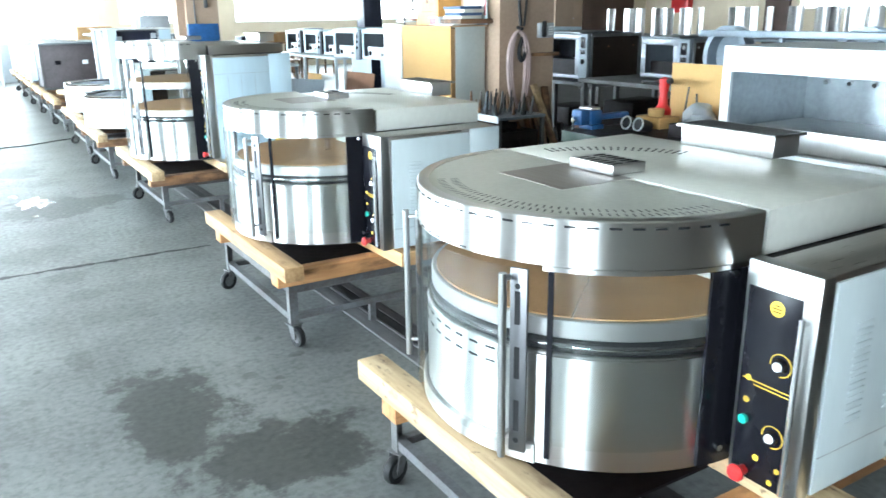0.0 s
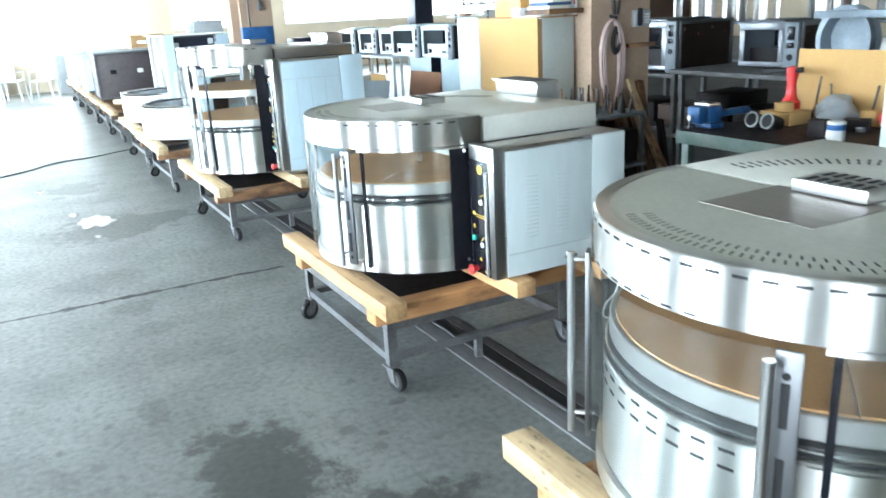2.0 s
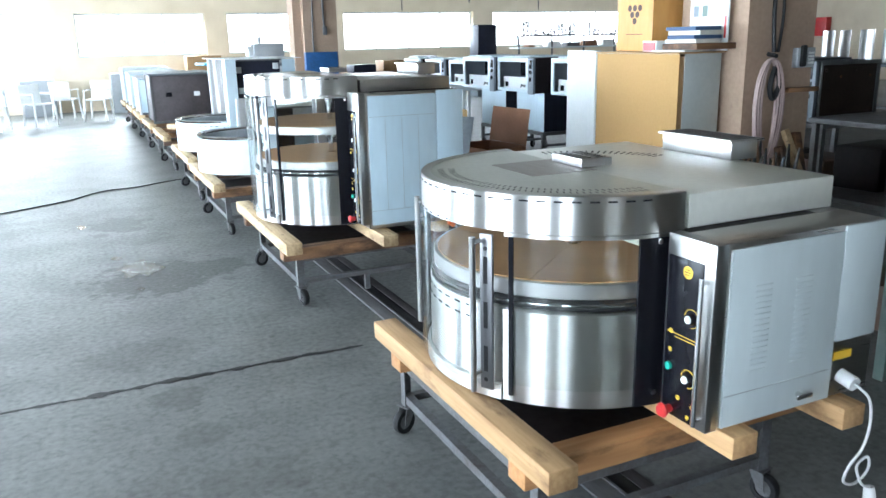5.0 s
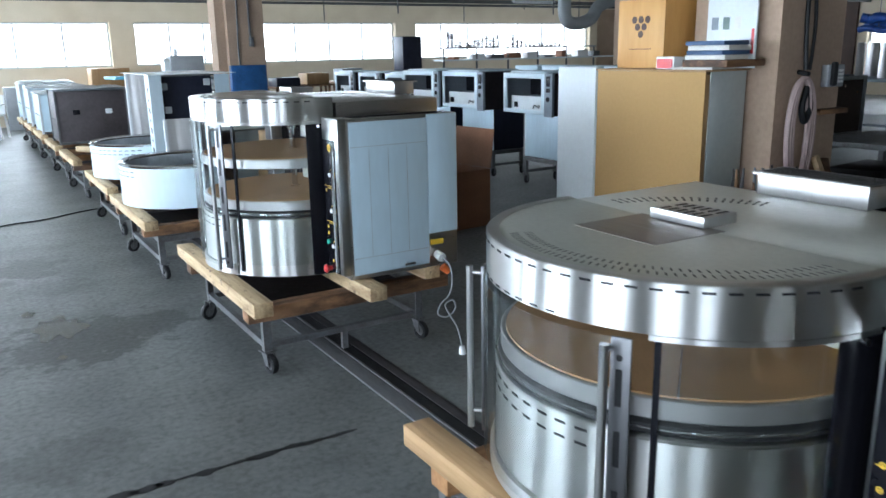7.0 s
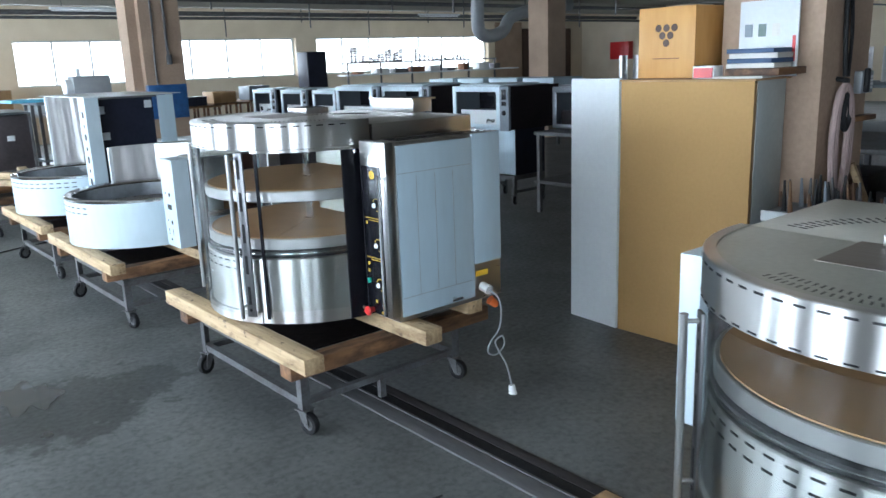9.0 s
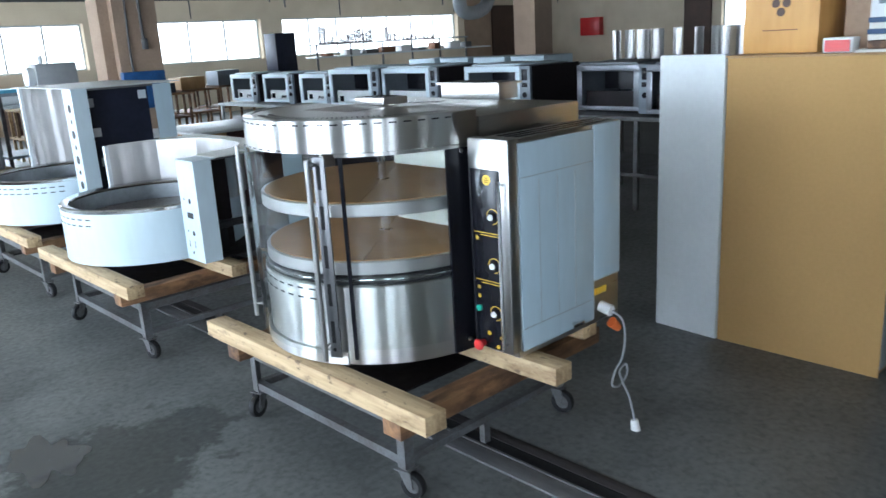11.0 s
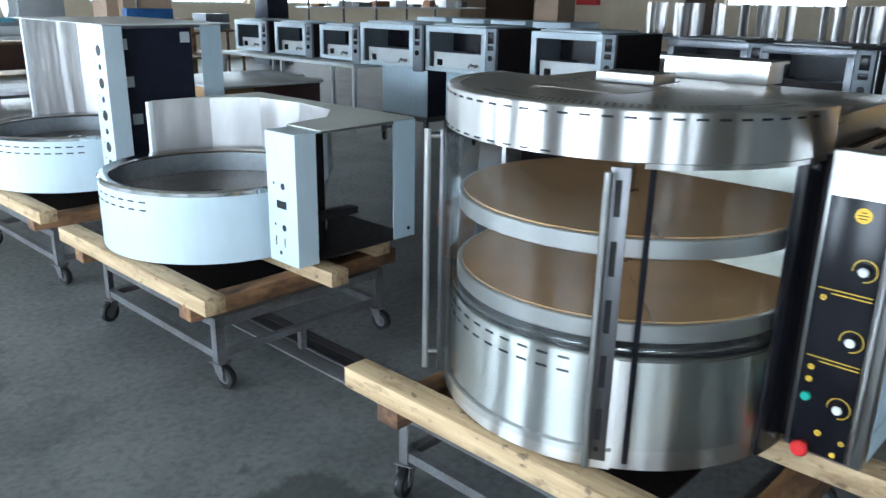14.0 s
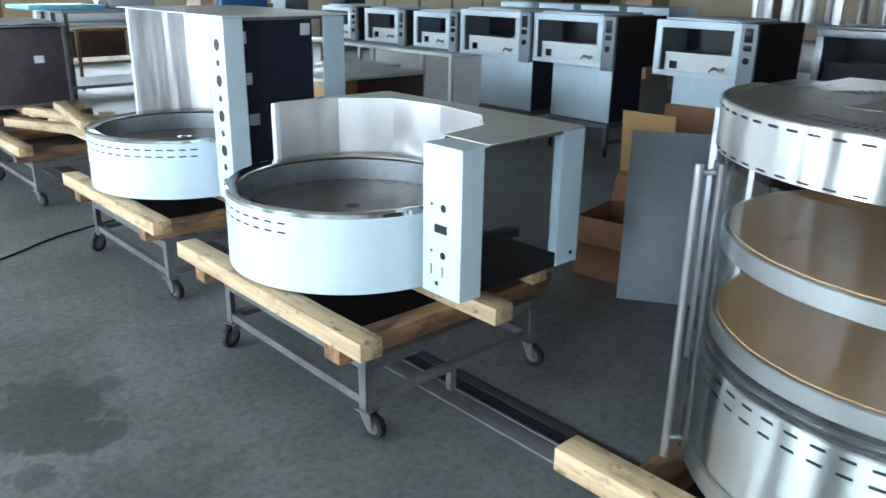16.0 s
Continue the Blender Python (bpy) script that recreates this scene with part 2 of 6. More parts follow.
def floor_material():
    """Worn grey concrete: broad tone, fine grain, dark oily patches and a wet spot, each with an outline of its own."""
    m = material("concrete", (0.148, 0.154, 0.147), 0.47, 0, 0.10, 2.3, 0.25, 34, tint=(0.066, 0.069, 0.066), rvar=0.15)
    n, l = m.node_tree.nodes, m.node_tree.links
    b = n["Principled BSDF"]
    b.inputs["Specular IOR Level"].default_value = 0.5
    col = b.inputs["Base Color"].links[0].from_socket
    tc = n.new("ShaderNodeTexCoord")
    warp = n.new("ShaderNodeTexNoise")
    warp.inputs["Roughness"].default_value = 0.68
    warp.inputs["Scale"].default_value, warp.inputs["Detail"].default_value = 5.5, 9
    l.new(tc.outputs["Object"], warp.inputs["Vector"])
    masks = []
    for x, y, rx, ry, amount in STAINS:
        mp = n.new("ShaderNodeMapping")
        mp.vector_type = "POINT"
        mp.inputs["Location"].default_value = (-x / rx, -y / ry, 0)
        mp.inputs["Scale"].default_value = (1 / rx, 1 / ry, 1)
        l.new(tc.outputs["Object"], mp.inputs[0])
        ln = n.new("ShaderNodeVectorMath")
        ln.operation = "LENGTH"
        l.new(mp.outputs[0], ln.inputs[0])
        ad = n.new("ShaderNodeMath")
        ad.operation = "MULTIPLY_ADD"
        ad.inputs[1].default_value = 2.6
        l.new(warp.outputs["Fac"], ad.inputs[0])
        l.new(ln.outputs["Value"], ad.inputs[2])
        mr = n.new("ShaderNodeMapRange")
        mr.inputs["From Min"].default_value, mr.inputs["From Max"].default_value = 2.24, 2.02
        mr.inputs["To Max"].default_value = amount
        l.new(ad.outputs[0], mr.inputs["Value"])
        masks.append(mr.outputs[0])
    total = masks[0]
    for s in masks[1:]:
        mx = n.new("ShaderNodeMath")
        mx.operation = "MAXIMUM"
        l.new(total, mx.inputs[0])
        l.new(s, mx.inputs[1])
        total = mx.outputs[0]
    # scattered small drips
    vo = n.new("ShaderNodeTexNoise")
    vo.inputs["Scale"].default_value, vo.inputs["Detail"].default_value = 9, 4
    l.new(tc.outputs["Object"], vo.inputs["Vector"])
    dr = n.new("ShaderNodeMapRange")
    dr.inputs["From Min"].default_value, dr.inputs["From Max"].default_value, dr.inputs["To Max"].default_value = 0.66, 0.74, 0.55
    l.new(vo.outputs["Fac"], dr.inputs["Value"])
    mx = n.new("ShaderNodeMath")
    mx.operation = "MAXIMUM"
    l.new(total, mx.inputs[0])
    l.new(dr.outputs[0], mx.inputs[1])
    total = mx.outputs[0]
    # fine worn mottling and grit
    for scale_, lo, hi, tone, amount in ((17, 0.50, 0.68, (0.062, 0.066, 0.062, 1), 0.6), (75, 0.60, 0.70, (0.045, 0.045, 0.042, 1), 0.6), (48, 0.62, 0.74, (0.24, 0.25, 0.235, 1), 0.5)):
        gn = n.new("ShaderNodeTexNoise")
        gn.inputs["Scale"].default_value, gn.inputs["Detail"].default_value, gn.inputs["Roughness"].default_value = scale_, 7, 0.66
        l.new(tc.outputs["Object"], gn.inputs["Vector"])
        gr = n.new("ShaderNodeMapRange")
        gr.inputs["From Min"].default_value, gr.inputs["From Max"].default_value, gr.inputs["To Max"].default_value = lo, hi, amount
        l.new(gn.outputs["Fac"], gr.inputs["Value"])
        gm = n.new("ShaderNodeMix")
        gm.data_type = "RGBA"
        gm.inputs["B"].default_value = tone
        l.new(gr.outputs[0], gm.inputs["Factor"])
        l.new(col, gm.inputs["A"])
        col = gm.outputs["Result"]
    mix = n.new("ShaderNodeMix")
    mix.data_type = "RGBA"
    mix.inputs["B"].default_value = (0.026, 0.027, 0.024, 1)
    l.new(total, mix.inputs["Factor"])
    l.new(col, mix.inputs["A"])
    l.new(mix.outputs["Result"], b.inputs["Base Color"])
    return m


STAINS = [(0.34, 2.80, 0.24, 0.50, 0.88), (0.60, 2.28, 0.36, 0.26, 0.85), (0.36, 6.85, 0.52, 0.46, 0.78), (0.66, 6.95, 0.34, 0.22, 0.7),
          (0.19, 8.70, 0.26, 0.36, 0.72), (0.10, 8.95, 0.5, 0.6, 0.25), (0.42, 8.80, 0.10, 0.08, 0.55), (0.32, 8.42, 0.06, 0.05, 0.6), (0.05, 8.35, 0.08, 0.10, 0.5), (0.22, 4.86, 0.13, 0.16, 0.5), (0.25, 4.45, 0.10, 0.14, 0.35), (0.35, 4.05, 0.22, 0.16, 0.3), (0.10, 3.55, 0.07, 0.16, 0.45),
          (0.70, 2.95, 0.045, 0.04, 0.5), (0.80, 2.86, 0.03, 0.03, 0.5), (0.76, 2.78, 0.03, 0.03, 0.5), (0.95, 3.05, 0.05, 0.03, 0.5), (0.86, 3.32, 0.04, 0.03, 0.45), (0.10, 5.45, 0.30, 0.25, 0.35), (-0.5, 3.2, 0.3, 0.3, 0.3),
          (0.30, 8.05, 0.35, 0.22, 0.3), (-0.9, 9.0, 0.4, 0.6, 0.35), (0.35, 7.95, 0.12, 0.12, 0.4)]
FLOOR = floor_material()


def knotty(m, colour, scale, stretch, low, high):
    """Dark knots and dirt smears on sawn timber."""
    n, l = m.node_tree.nodes, m.node_tree.links
    b = n["Principled BSDF"]
    col = b.inputs["Base Color"].links[0].from_socket
    tc, oi, off = n.new("ShaderNodeTexCoord"), n.new("ShaderNodeObjectInfo"), n.new("ShaderNodeVectorMath")
    sc = n.new("ShaderNodeMath")
    sc.operation, sc.inputs[1].default_value = "MULTIPLY", 37.0
    l.new(oi.outputs["Random"], sc.inputs[0])
    l.new(tc.outputs["Object"], off.inputs[0])
    l.new(sc.outputs[0], off.inputs[1])
    mp = n.new("ShaderNodeMapping")
    mp.inputs["Scale"].default_value = stretch
    l.new(off.outputs[0], mp.inputs[0])
    ns = n.new("ShaderNodeTexNoise")
    ns.inputs["Scale"].default_value, ns.inputs["Detail"].default_value, ns.inputs["Roughness"].default_value = scale, 6, 0.62
    l.new(mp.outputs[0], ns.inputs["Vector"])
    mr = n.new("ShaderNodeMapRange")
    mr.inputs["From Min"].default_value, mr.inputs["From Max"].default_value, mr.inputs["To Max"].default_value = low, high, 0.8
    l.new(ns.outputs["Fac"], mr.inputs["Value"])
    mx = n.new("ShaderNodeMix")
    mx.data_type = "RGBA"
    mx.inputs["B"].default_value = (*colour, 1)
    l.new(mr.outputs[0], mx.inputs["Factor"])
    l.new(col, mx.inputs["A"])
    l.new(mx.outputs["Result"], b.inputs["Base Color"])


knotty(WOOD, (0.17, 0.10, 0.05), 11, (1, 0.4, 1), 0.54, 0.68)
knotty(WOOD, (0.10, 0.06, 0.035), 34, (1, 0.6, 1), 0.60, 0.68)
knotty(WOODY, (0.17, 0.09, 0.04), 11, (1, 0.4, 1), 0.56, 0.70)
knotty(WOODO, (0.10, 0.05, 0.025), 9, (0.4, 1, 1), 0.54, 0.70)
knotty(WOODX, (0.035, 0.018, 0.012), 8, (0.4, 1, 1), 0.44, 0.60)


# ---- mesh helpers ----
def box(bm, x0, x1, y0, y1, z0, z1, bev=0.0, m=None):
    r = bmesh.ops.create_cube(bm, size=1)
    vs = r["verts"]
    mat = Matrix.Translation(((x0 + x1) / 2, (y0 + y1) / 2, (z0 + z1) / 2)) @ Matrix.Diagonal((abs(x1 - x0), abs(y1 - y0), abs(z1 - z0), 1))
    bmesh.ops.transform(bm, matrix=(m @ mat if m else mat), verts=vs)
    if bev:
        es = list({e for v in vs for e in v.link_edges})
        bmesh.ops.bevel(bm, geom=es, offset=bev, segments=2, affect="EDGES", profile=0.5)
    return bm


def tube(bm, p, q, r, n=14, r2=None):
    p, q = Vector(p), Vector(q)
    d = q - p
    m = Matrix.Translation((p + q) / 2) @ d.to_track_quat("Z", "Y").to_matrix().to_4x4()
    bmesh.ops.create_cone(bm, cap_ends=True, segments=n, radius1=r, radius2=r if r2 is None else r2, depth=d.length, matrix=m)
    return bm


def sweep(bm, pts, r, n=8):
    """A round cable along a smooth line through pts."""
    line = []
    P = [Vector(p) for p in pts]
    for i in range(len(P) - 1):
        a, b, c, d = P[max(i - 1, 0)], P[i], P[i + 1], P[min(i + 2, len(P) - 1)]
        for k in range(6):
            t = k / 6
            line.append(0.5 * ((2 * b) + (c - a) * t + (2 * a - 5 * b + 4 * c - d) * t * t + (3 * b - a - 3 * c + d) * t ** 3))
    line.append(P[-1])
    rings = []
    side = Vector((0.31, 0.52, 0.8))
    for i, p in enumerate(line):
        d = (line[min(i + 1, len(line) - 1)] - line[max(i - 1, 0)]).normalized()
        u = d.cross(side)
        u = u.normalized() if u.length > 1e-4 else d.orthogonal().normalized()
        side = u.cross(d)
        rings.append([bm.verts.new(p + r * (math.cos(a) * u + math.sin(a) * side)) for a in [2 * math.pi * k / n for k in range(n)]])
    for A, B in zip(rings, rings[1:]):
        for k in range(n):
            bm.faces.new((A[k], A[(k + 1) % n], B[(k + 1) % n], B[k]))
    bm.faces.new(rings[0])
    bm.faces.new(rings[-1])
    return bm


def lathe(bm, profile, a0=0.0, a1=360.0, n=72):
    """A profile of (radius, z) turned about z. The angle 0 looks to -x and grows to -y. The profile is closed."""
    full = abs(a1 - a0) >= 359.9
    steps = n if full else n + 1
    rings = []
    for i in range(steps):
        a = radians(a0 + (a1 - a0) * i / n)
        rings.append([bm.verts.new((-r * math.cos(a), -r * math.sin(a), z)) for r, z in profile])
    k = len(profile)
    for i in range(n if full else n):
        A, B = rings[i], rings[(i + 1) % len(rings)]
        for j in range(k):
            bm.faces.new((A[j], A[(j + 1) % k], B[(j + 1) % k], B[j]))
    if not full:
        bm.faces.new(rings[0])
        bm.faces.new(rings[-1])
    return bm


def shell(bm, r0, r1, z0, z1, a0=0.0, a1=360.0, n=72):
    return lathe(bm, [(r0, z0), (r1, z0), (r1, z1), (r0, z1)], a0, a1, n)


def dashes(bm, r, z, a0, a1, count, length, height, depth=0.0012):
    """A row of short raised dashes on a round wall; dark colour stands for the shade in slots."""
    for i in range(count):
        a = a0 + (a1 - a0) * i / max(count - 1, 1)
        h = math.degrees(length / r) / 2
        shell(bm, r - 0.004, r + depth, z - height / 2, z + height / 2, a - h, a + h, 2)


def slots(parent, r, z, a0, a1, count, length, height, mat, depth=0.0012):
    """The same row with every slot an object of its own; all share one mesh."""
    bm = B()
    dashes(bm, r, z, 0, 0, 1, length, height, depth)
    me = mesh_of("slot", bm, mat)
    for i in range(count):
        ob = new("slot", me)
        ob.parent = parent
        ob.matrix_local = Matrix.Rotation(radians(a0 + (a1 - a0) * i / max(count - 1, 1)), 4, "Z")


def smooth(me, angle=35):
    me.polygons.foreach_set("use_smooth", [True] * len(me.polygons))
    me.set_sharp_from_angle(angle=radians(angle))


def mesh_of(name, bm, mat):
    bmesh.ops.recalc_face_normals(bm, faces=bm.faces)
    me = bpy.data.meshes.new(name)
    bm.to_mesh(me)
    bm.free()
    smooth(me)
    me.materials.append(mat)
    return me


def part(name, bm, mat, parent=None, label=""):
    ob = new(name, mesh_of(name, bm, mat))
    if parent is not None:
        ob.parent = parent
    return tagged(ob, label) if label else ob


def thing(name, m, label, category, group="", kind=""):
    ob = new(name)
    ob.matrix_world = m
    return tagged(ob, label, category, group, kind)


def solid(name, bm, mat, m, label, category, group="", kind=""):
    ob = part(name, bm, mat)
    ob.matrix_world = m
    return tagged(ob, label, category, group, kind)


def B():
    return bmesh.new()


# ---- the hall ----
def build_hall():
    bm = B()
    box(bm, -60, 80, -60, 90, -0.3, -0.05)
    tagged(part("ground", bm, FLOOR), kind="structure")
    bm = B()
    box(bm, X0 - 0.3, X1 + 0.3, Y0 - 0.3, Y1 + 0.3, -0.046, 0.0)
    tagged(part("floor", bm, FLOOR), "worn grey concrete floor with dark oily stains", kind="structure")
    bm = B()
    box(bm, X0 - 0.3, X1 + 0.3, Y0 - 0.3, Y1 + 0.3, ZC, ZC + 0.25)
    for i in range(6):                                # beams under the slab
        y = 3.0 + 4.0 * i
        box(bm, X0, X1, y, y + 0.35, ZC - 0.28, ZC)
    tagged(part("ceiling", bm, CEIL), kind="structure")

    def wall(name, along, const, out, a, b, holes, sill, top, mat=WALL):
        """A wall with window holes; along is 'x' or 'y', out the side of its thickness."""
        bm = B()
        edges = [a] + [v for h in holes for v in h] + [b]

        def put(u0, u1, z0, z1):
            c0, c1 = sorted((const, const + out))
            if along == "x":
                box(bm, u0, u1, c0, c1, z0, z1)
            else:
                box(bm, c0, c1, u0, u1, z0, z1)
        for i in range(0, len(edges), 2):
            put(edges[i], edges[i + 1], 0, ZC)
        for h in holes:
            put(h[0], h[1], 0, sill)
            put(h[0], h[1], top, ZC)
        tagged(part(name, bm, mat), kind="structure")
        for i, h in enumerate(holes):
            w = tagged(new(f"window_{name[5:]}_{i + 1}"), "steel-framed hall window full of white daylight", kind="structure")
            bm, gl = B(), B()
            count = max(2, round((h[1] - h[0]) / 0.9))
            c = const + out * 0.6

            def slab(bmx, u0, u1, z0, z1, t):
                if along == "x":
                    box(bmx, u0, u1, c - t, c + t, z0, z1)
                else:
                    box(bmx, c - t, c + t, u0, u1, z0, z1)
            for k in range(count + 1):
                u = h[0] + (h[1] - h[0]) * k / count
                u0 = min(max(u - 0.02, h[0]), h[1] - 0.04)
                slab(bm, u0, u0 + 0.04, sill, top, 0.02)
            slab(bm, h[0], h[1], sill, sill + 0.04, 0.024)
            slab(bm, h[0], h[1], top - 0.04, top, 0.024)
            part("window_frame", bm, PALE, w)
            for k in range(count):
                gl = B()
                slab(gl, h[0] + (h[1] - h[0]) * k / count + 0.02, h[0] + (h[1] - h[0]) * (k + 1) / count - 0.02, sill + 0.04, top - 0.04, 0.003)
                part("pane", gl, GLASS, w).visible_shadow = False
    wall("wall_far", "x", Y1, 0.3, X0 - 0.3, X1 + 0.3, WIN_FAR, 1.27, 2.28)
    # unseen wall, dark brown to cut bounce and darken reflections in the steel
    wall("wall_left", "y", X0, -0.3, Y0, Y1, WIN_LEFT, 0.85, 2.25, BROWNWALL)
    wall("wall_right", "y", X1, 0.3, Y0, Y1, WIN_RIGHT, 1.42, 2.25)
    # unseen wall behind the camera, dark for the same purpose
    wall("wall_near", "x", Y0, -0.3, X0 - 0.3, X1 + 0.3, [], 1, 2, BROWNWALL)
    bm = B()                                           # added glowing sheets outside the windows, in place of bright daylight
    box(bm, X0 - 8, X1 + 8, Y1 + 6, Y1 + 6.2, -3, 12)
    tagged(part("backdrop", bm, SKYGLOW), kind="structure")
    bm = B()
    box(bm, X0 - 6.2, X0 - 6, Y0 - 8, Y1 + 5.9, -3, 12)
    tagged(part("backdrop", bm, SKYGLOW), kind="structure")
    bm = B()
    box(bm, X1 + 6, X1 + 6.2, Y0 - 8, Y1 + 5.9, -3, 12)
    tagged(part("backdrop", bm, SKYGLOW), kind="structure")


build_hall()

# ---- trolleys and ovens in the row ----
ZB = 0.44            # top of the timber on the trolleys


def castor(parent, x, y, turn):
    c = new("castor")
    c.parent = parent
    c.matrix_local = pose(x, y, 0, 0, 0, turn)
    bm = B()
    lathe(bm, [(0.030, -0.014), (0.046, -0.014), (0.049, -0.009), (0.050, 0.0), (0.049, 0.009), (0.046, 0.014), (0.030, 0.014)], n=28)
    upright = Matrix.Translation((0.026, 0, 0.050)) @ Matrix.Rotation(radians(90), 4, "X")
    bmesh.ops.transform(bm, matrix=upright, verts=bm.verts)
    part("tyre", bm, RUBBER, c)
    bm = B()
    lathe(bm, [(0.006, -0.012), (0.029, -0.010), (0.0298, 0.0), (0.029, 0.010), (0.006, 0.012)], n=20)
    bmesh.ops.transform(bm, matrix=upright, verts=bm.verts)
    part("hub", bm, IRON, c)
    bm = B()
    tube(bm, (0.026, -0.024, 0.050), (0.026, 0.024, 0.050), 0.006, 10)
    for s in (-1, 1):                  # fork cheeks, narrow at the axle and wide at the top
        f = [bm.verts.new((u, s * 0.021 + d, z)) for d in (-0.0015, 0.0015) for u, z in ((0.014, 0.040), (0.038, 0.040), (0.030, 0.106), (-0.022, 0.106))]
        for q in ((0, 1, 2, 3), (4, 5, 6, 7), (0, 1, 5, 4), (1, 2, 6, 5), (2, 3, 7, 6), (3, 0, 4, 7)):
            bm.faces.new([f[i] for i in q])
    tube(bm, (0, 0, 0.104), (0, 0, 0.108), 0.027, 18)
    part("fork", bm, IRON, c)
    bm = B()
    box(bm, -0.032, 0.032, -0.032, 0.032, 0.108, 0.113, 0.001)
    part("mounting_plate", bm, IRON, c)
    return c


def trolley(m, length=0.96, width=0.84, group="trolleys in the row"):
    """Welded angle-iron trolley on four castors; its corner by the aisle and the near end is the origin."""
    t = thing("trolley", m, "low grey welded iron trolley on four castors", "trolley", group)
    L, W = length, width
    for x in (0, W):
        for y in (0, L):
            bm = B()
            sx, sy = (1 if x == 0 else -1), (1 if y == 0 else -1)
            box(bm, *sorted((x - 0.02 * sx, x + 0.02 * sx)), *sorted((y - 0.02 * sy, y - 0.015 * sy)), 0.112, 0.305)
            box(bm, *sorted((x - 0.02 * sx, x - 0.015 * sx)), *sorted((y - 0.02 * sy, y + 0.02 * sy)), 0.112, 0.305)
            part("leg", bm, IRON, t)
            castor(t, x, y, -78 if y == 0 else 200)
    for x in (0, W):
        bm = B()
        box(bm, x - 0.018, x + 0.018, -0.02, L + 0.02, 0.265, 0.302)
        part("top_rail", bm, IRON, t)
        bm = B()
        box(bm, x - 0.016, x + 0.016, -0.01, L + 0.01, 0.125, 0.157)
        part("lower_rail", bm, IRON, t)
    for y in (0, L):
        bm = B()
        box(bm, 0.018, W - 0.018, y - 0.018, y + 0.018, 0.262, 0.302)
        part("cross_bar", bm, IRON, t)
        bm = B()
        box(bm, 0.016, W - 0.016, y - 0.015, y + 0.015, 0.128, 0.155)
        part("lower_cross_bar", bm, IRON, t)
    bm = B()
    box(bm, 0.40, 0.43, 0.004, 0.03, 0.03, 0.128)
    part("guide_pin", bm, IRON, t)
    # added near-black sheet: stands in for the deep shade below the oven
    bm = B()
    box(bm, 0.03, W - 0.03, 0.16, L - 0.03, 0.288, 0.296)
    part("shade_sheet", bm, BROWNBLACK, t, "dark sheet added for the deep shade inside the frame")
    return t


def timber(name, x0, x1, y0, y1, z0, z1, mat, label, m=None, group="timbers under the ovens"):
    bm = B()
    box(bm, x0 - (x0 + x1) / 2, x1 - (x0 + x1) / 2, y0 - (y0 + y1) / 2, y1 - (y0 + y1) / 2, 0, z1 - z0, 0.004)
    return solid(name, bm, mat, (m or Matrix()) @ pose((x0 + x1) / 2, (y0 + y1) / 2, z0), label, "timber", group)


def timbers(cx, cy, y0, y1, turn=0.0, long_third=False, beam=None, joist=None):
    """Two joists across the trolley and three beams on them."""
    m = pose(cx, cy, 0, 0, 0, turn)
    for y in (y0 + 0.14 - cy, y1 - 0.22 - cy):
        timber("joist", -0.50, 0.58, y, y + 0.09, 0.304, 0.372, joist or WOODX, ("orange-brown" if joist else "dark brown") + " pine joist across an iron trolley", m)
    for x, a, b in ((-0.47, y0, y1), (0.06, y0 - 0.08, y1 - 0.1), (0.46, y0 - (0.10 if long_third else -0.1), y1 - 0.1)):
        timber("beam", x - 0.045, x + 0.045, a - cy, b - cy, 0.373, ZB, beam or WOOD, ("honey-coloured" if beam else "pale") + " pine beam carrying an oven", m)


def knob(parent, y, z, x):
    k = new("knob")
    k.parent = parent
    k.matrix_local = pose(x, y, z, 0, -90, 0)
    bm = B()
    shell(bm, 0.0245, 0.0265, 0, 0.001, 0, 280, 28)
    part("dial_ring", bm, YELLOW, k)
    bm = B()
    tube(bm, (0, 0, 0), (0, 0, 0.012), 0.018, 24, 0.016)
    part("grip", bm, BLACK, k)
    bm = B()
    tube(bm, (0, 0, 0.012), (0, 0, 0.017), 0.011, 20, 0.009)
    part("knob_cap", bm, PLASTIC, k)


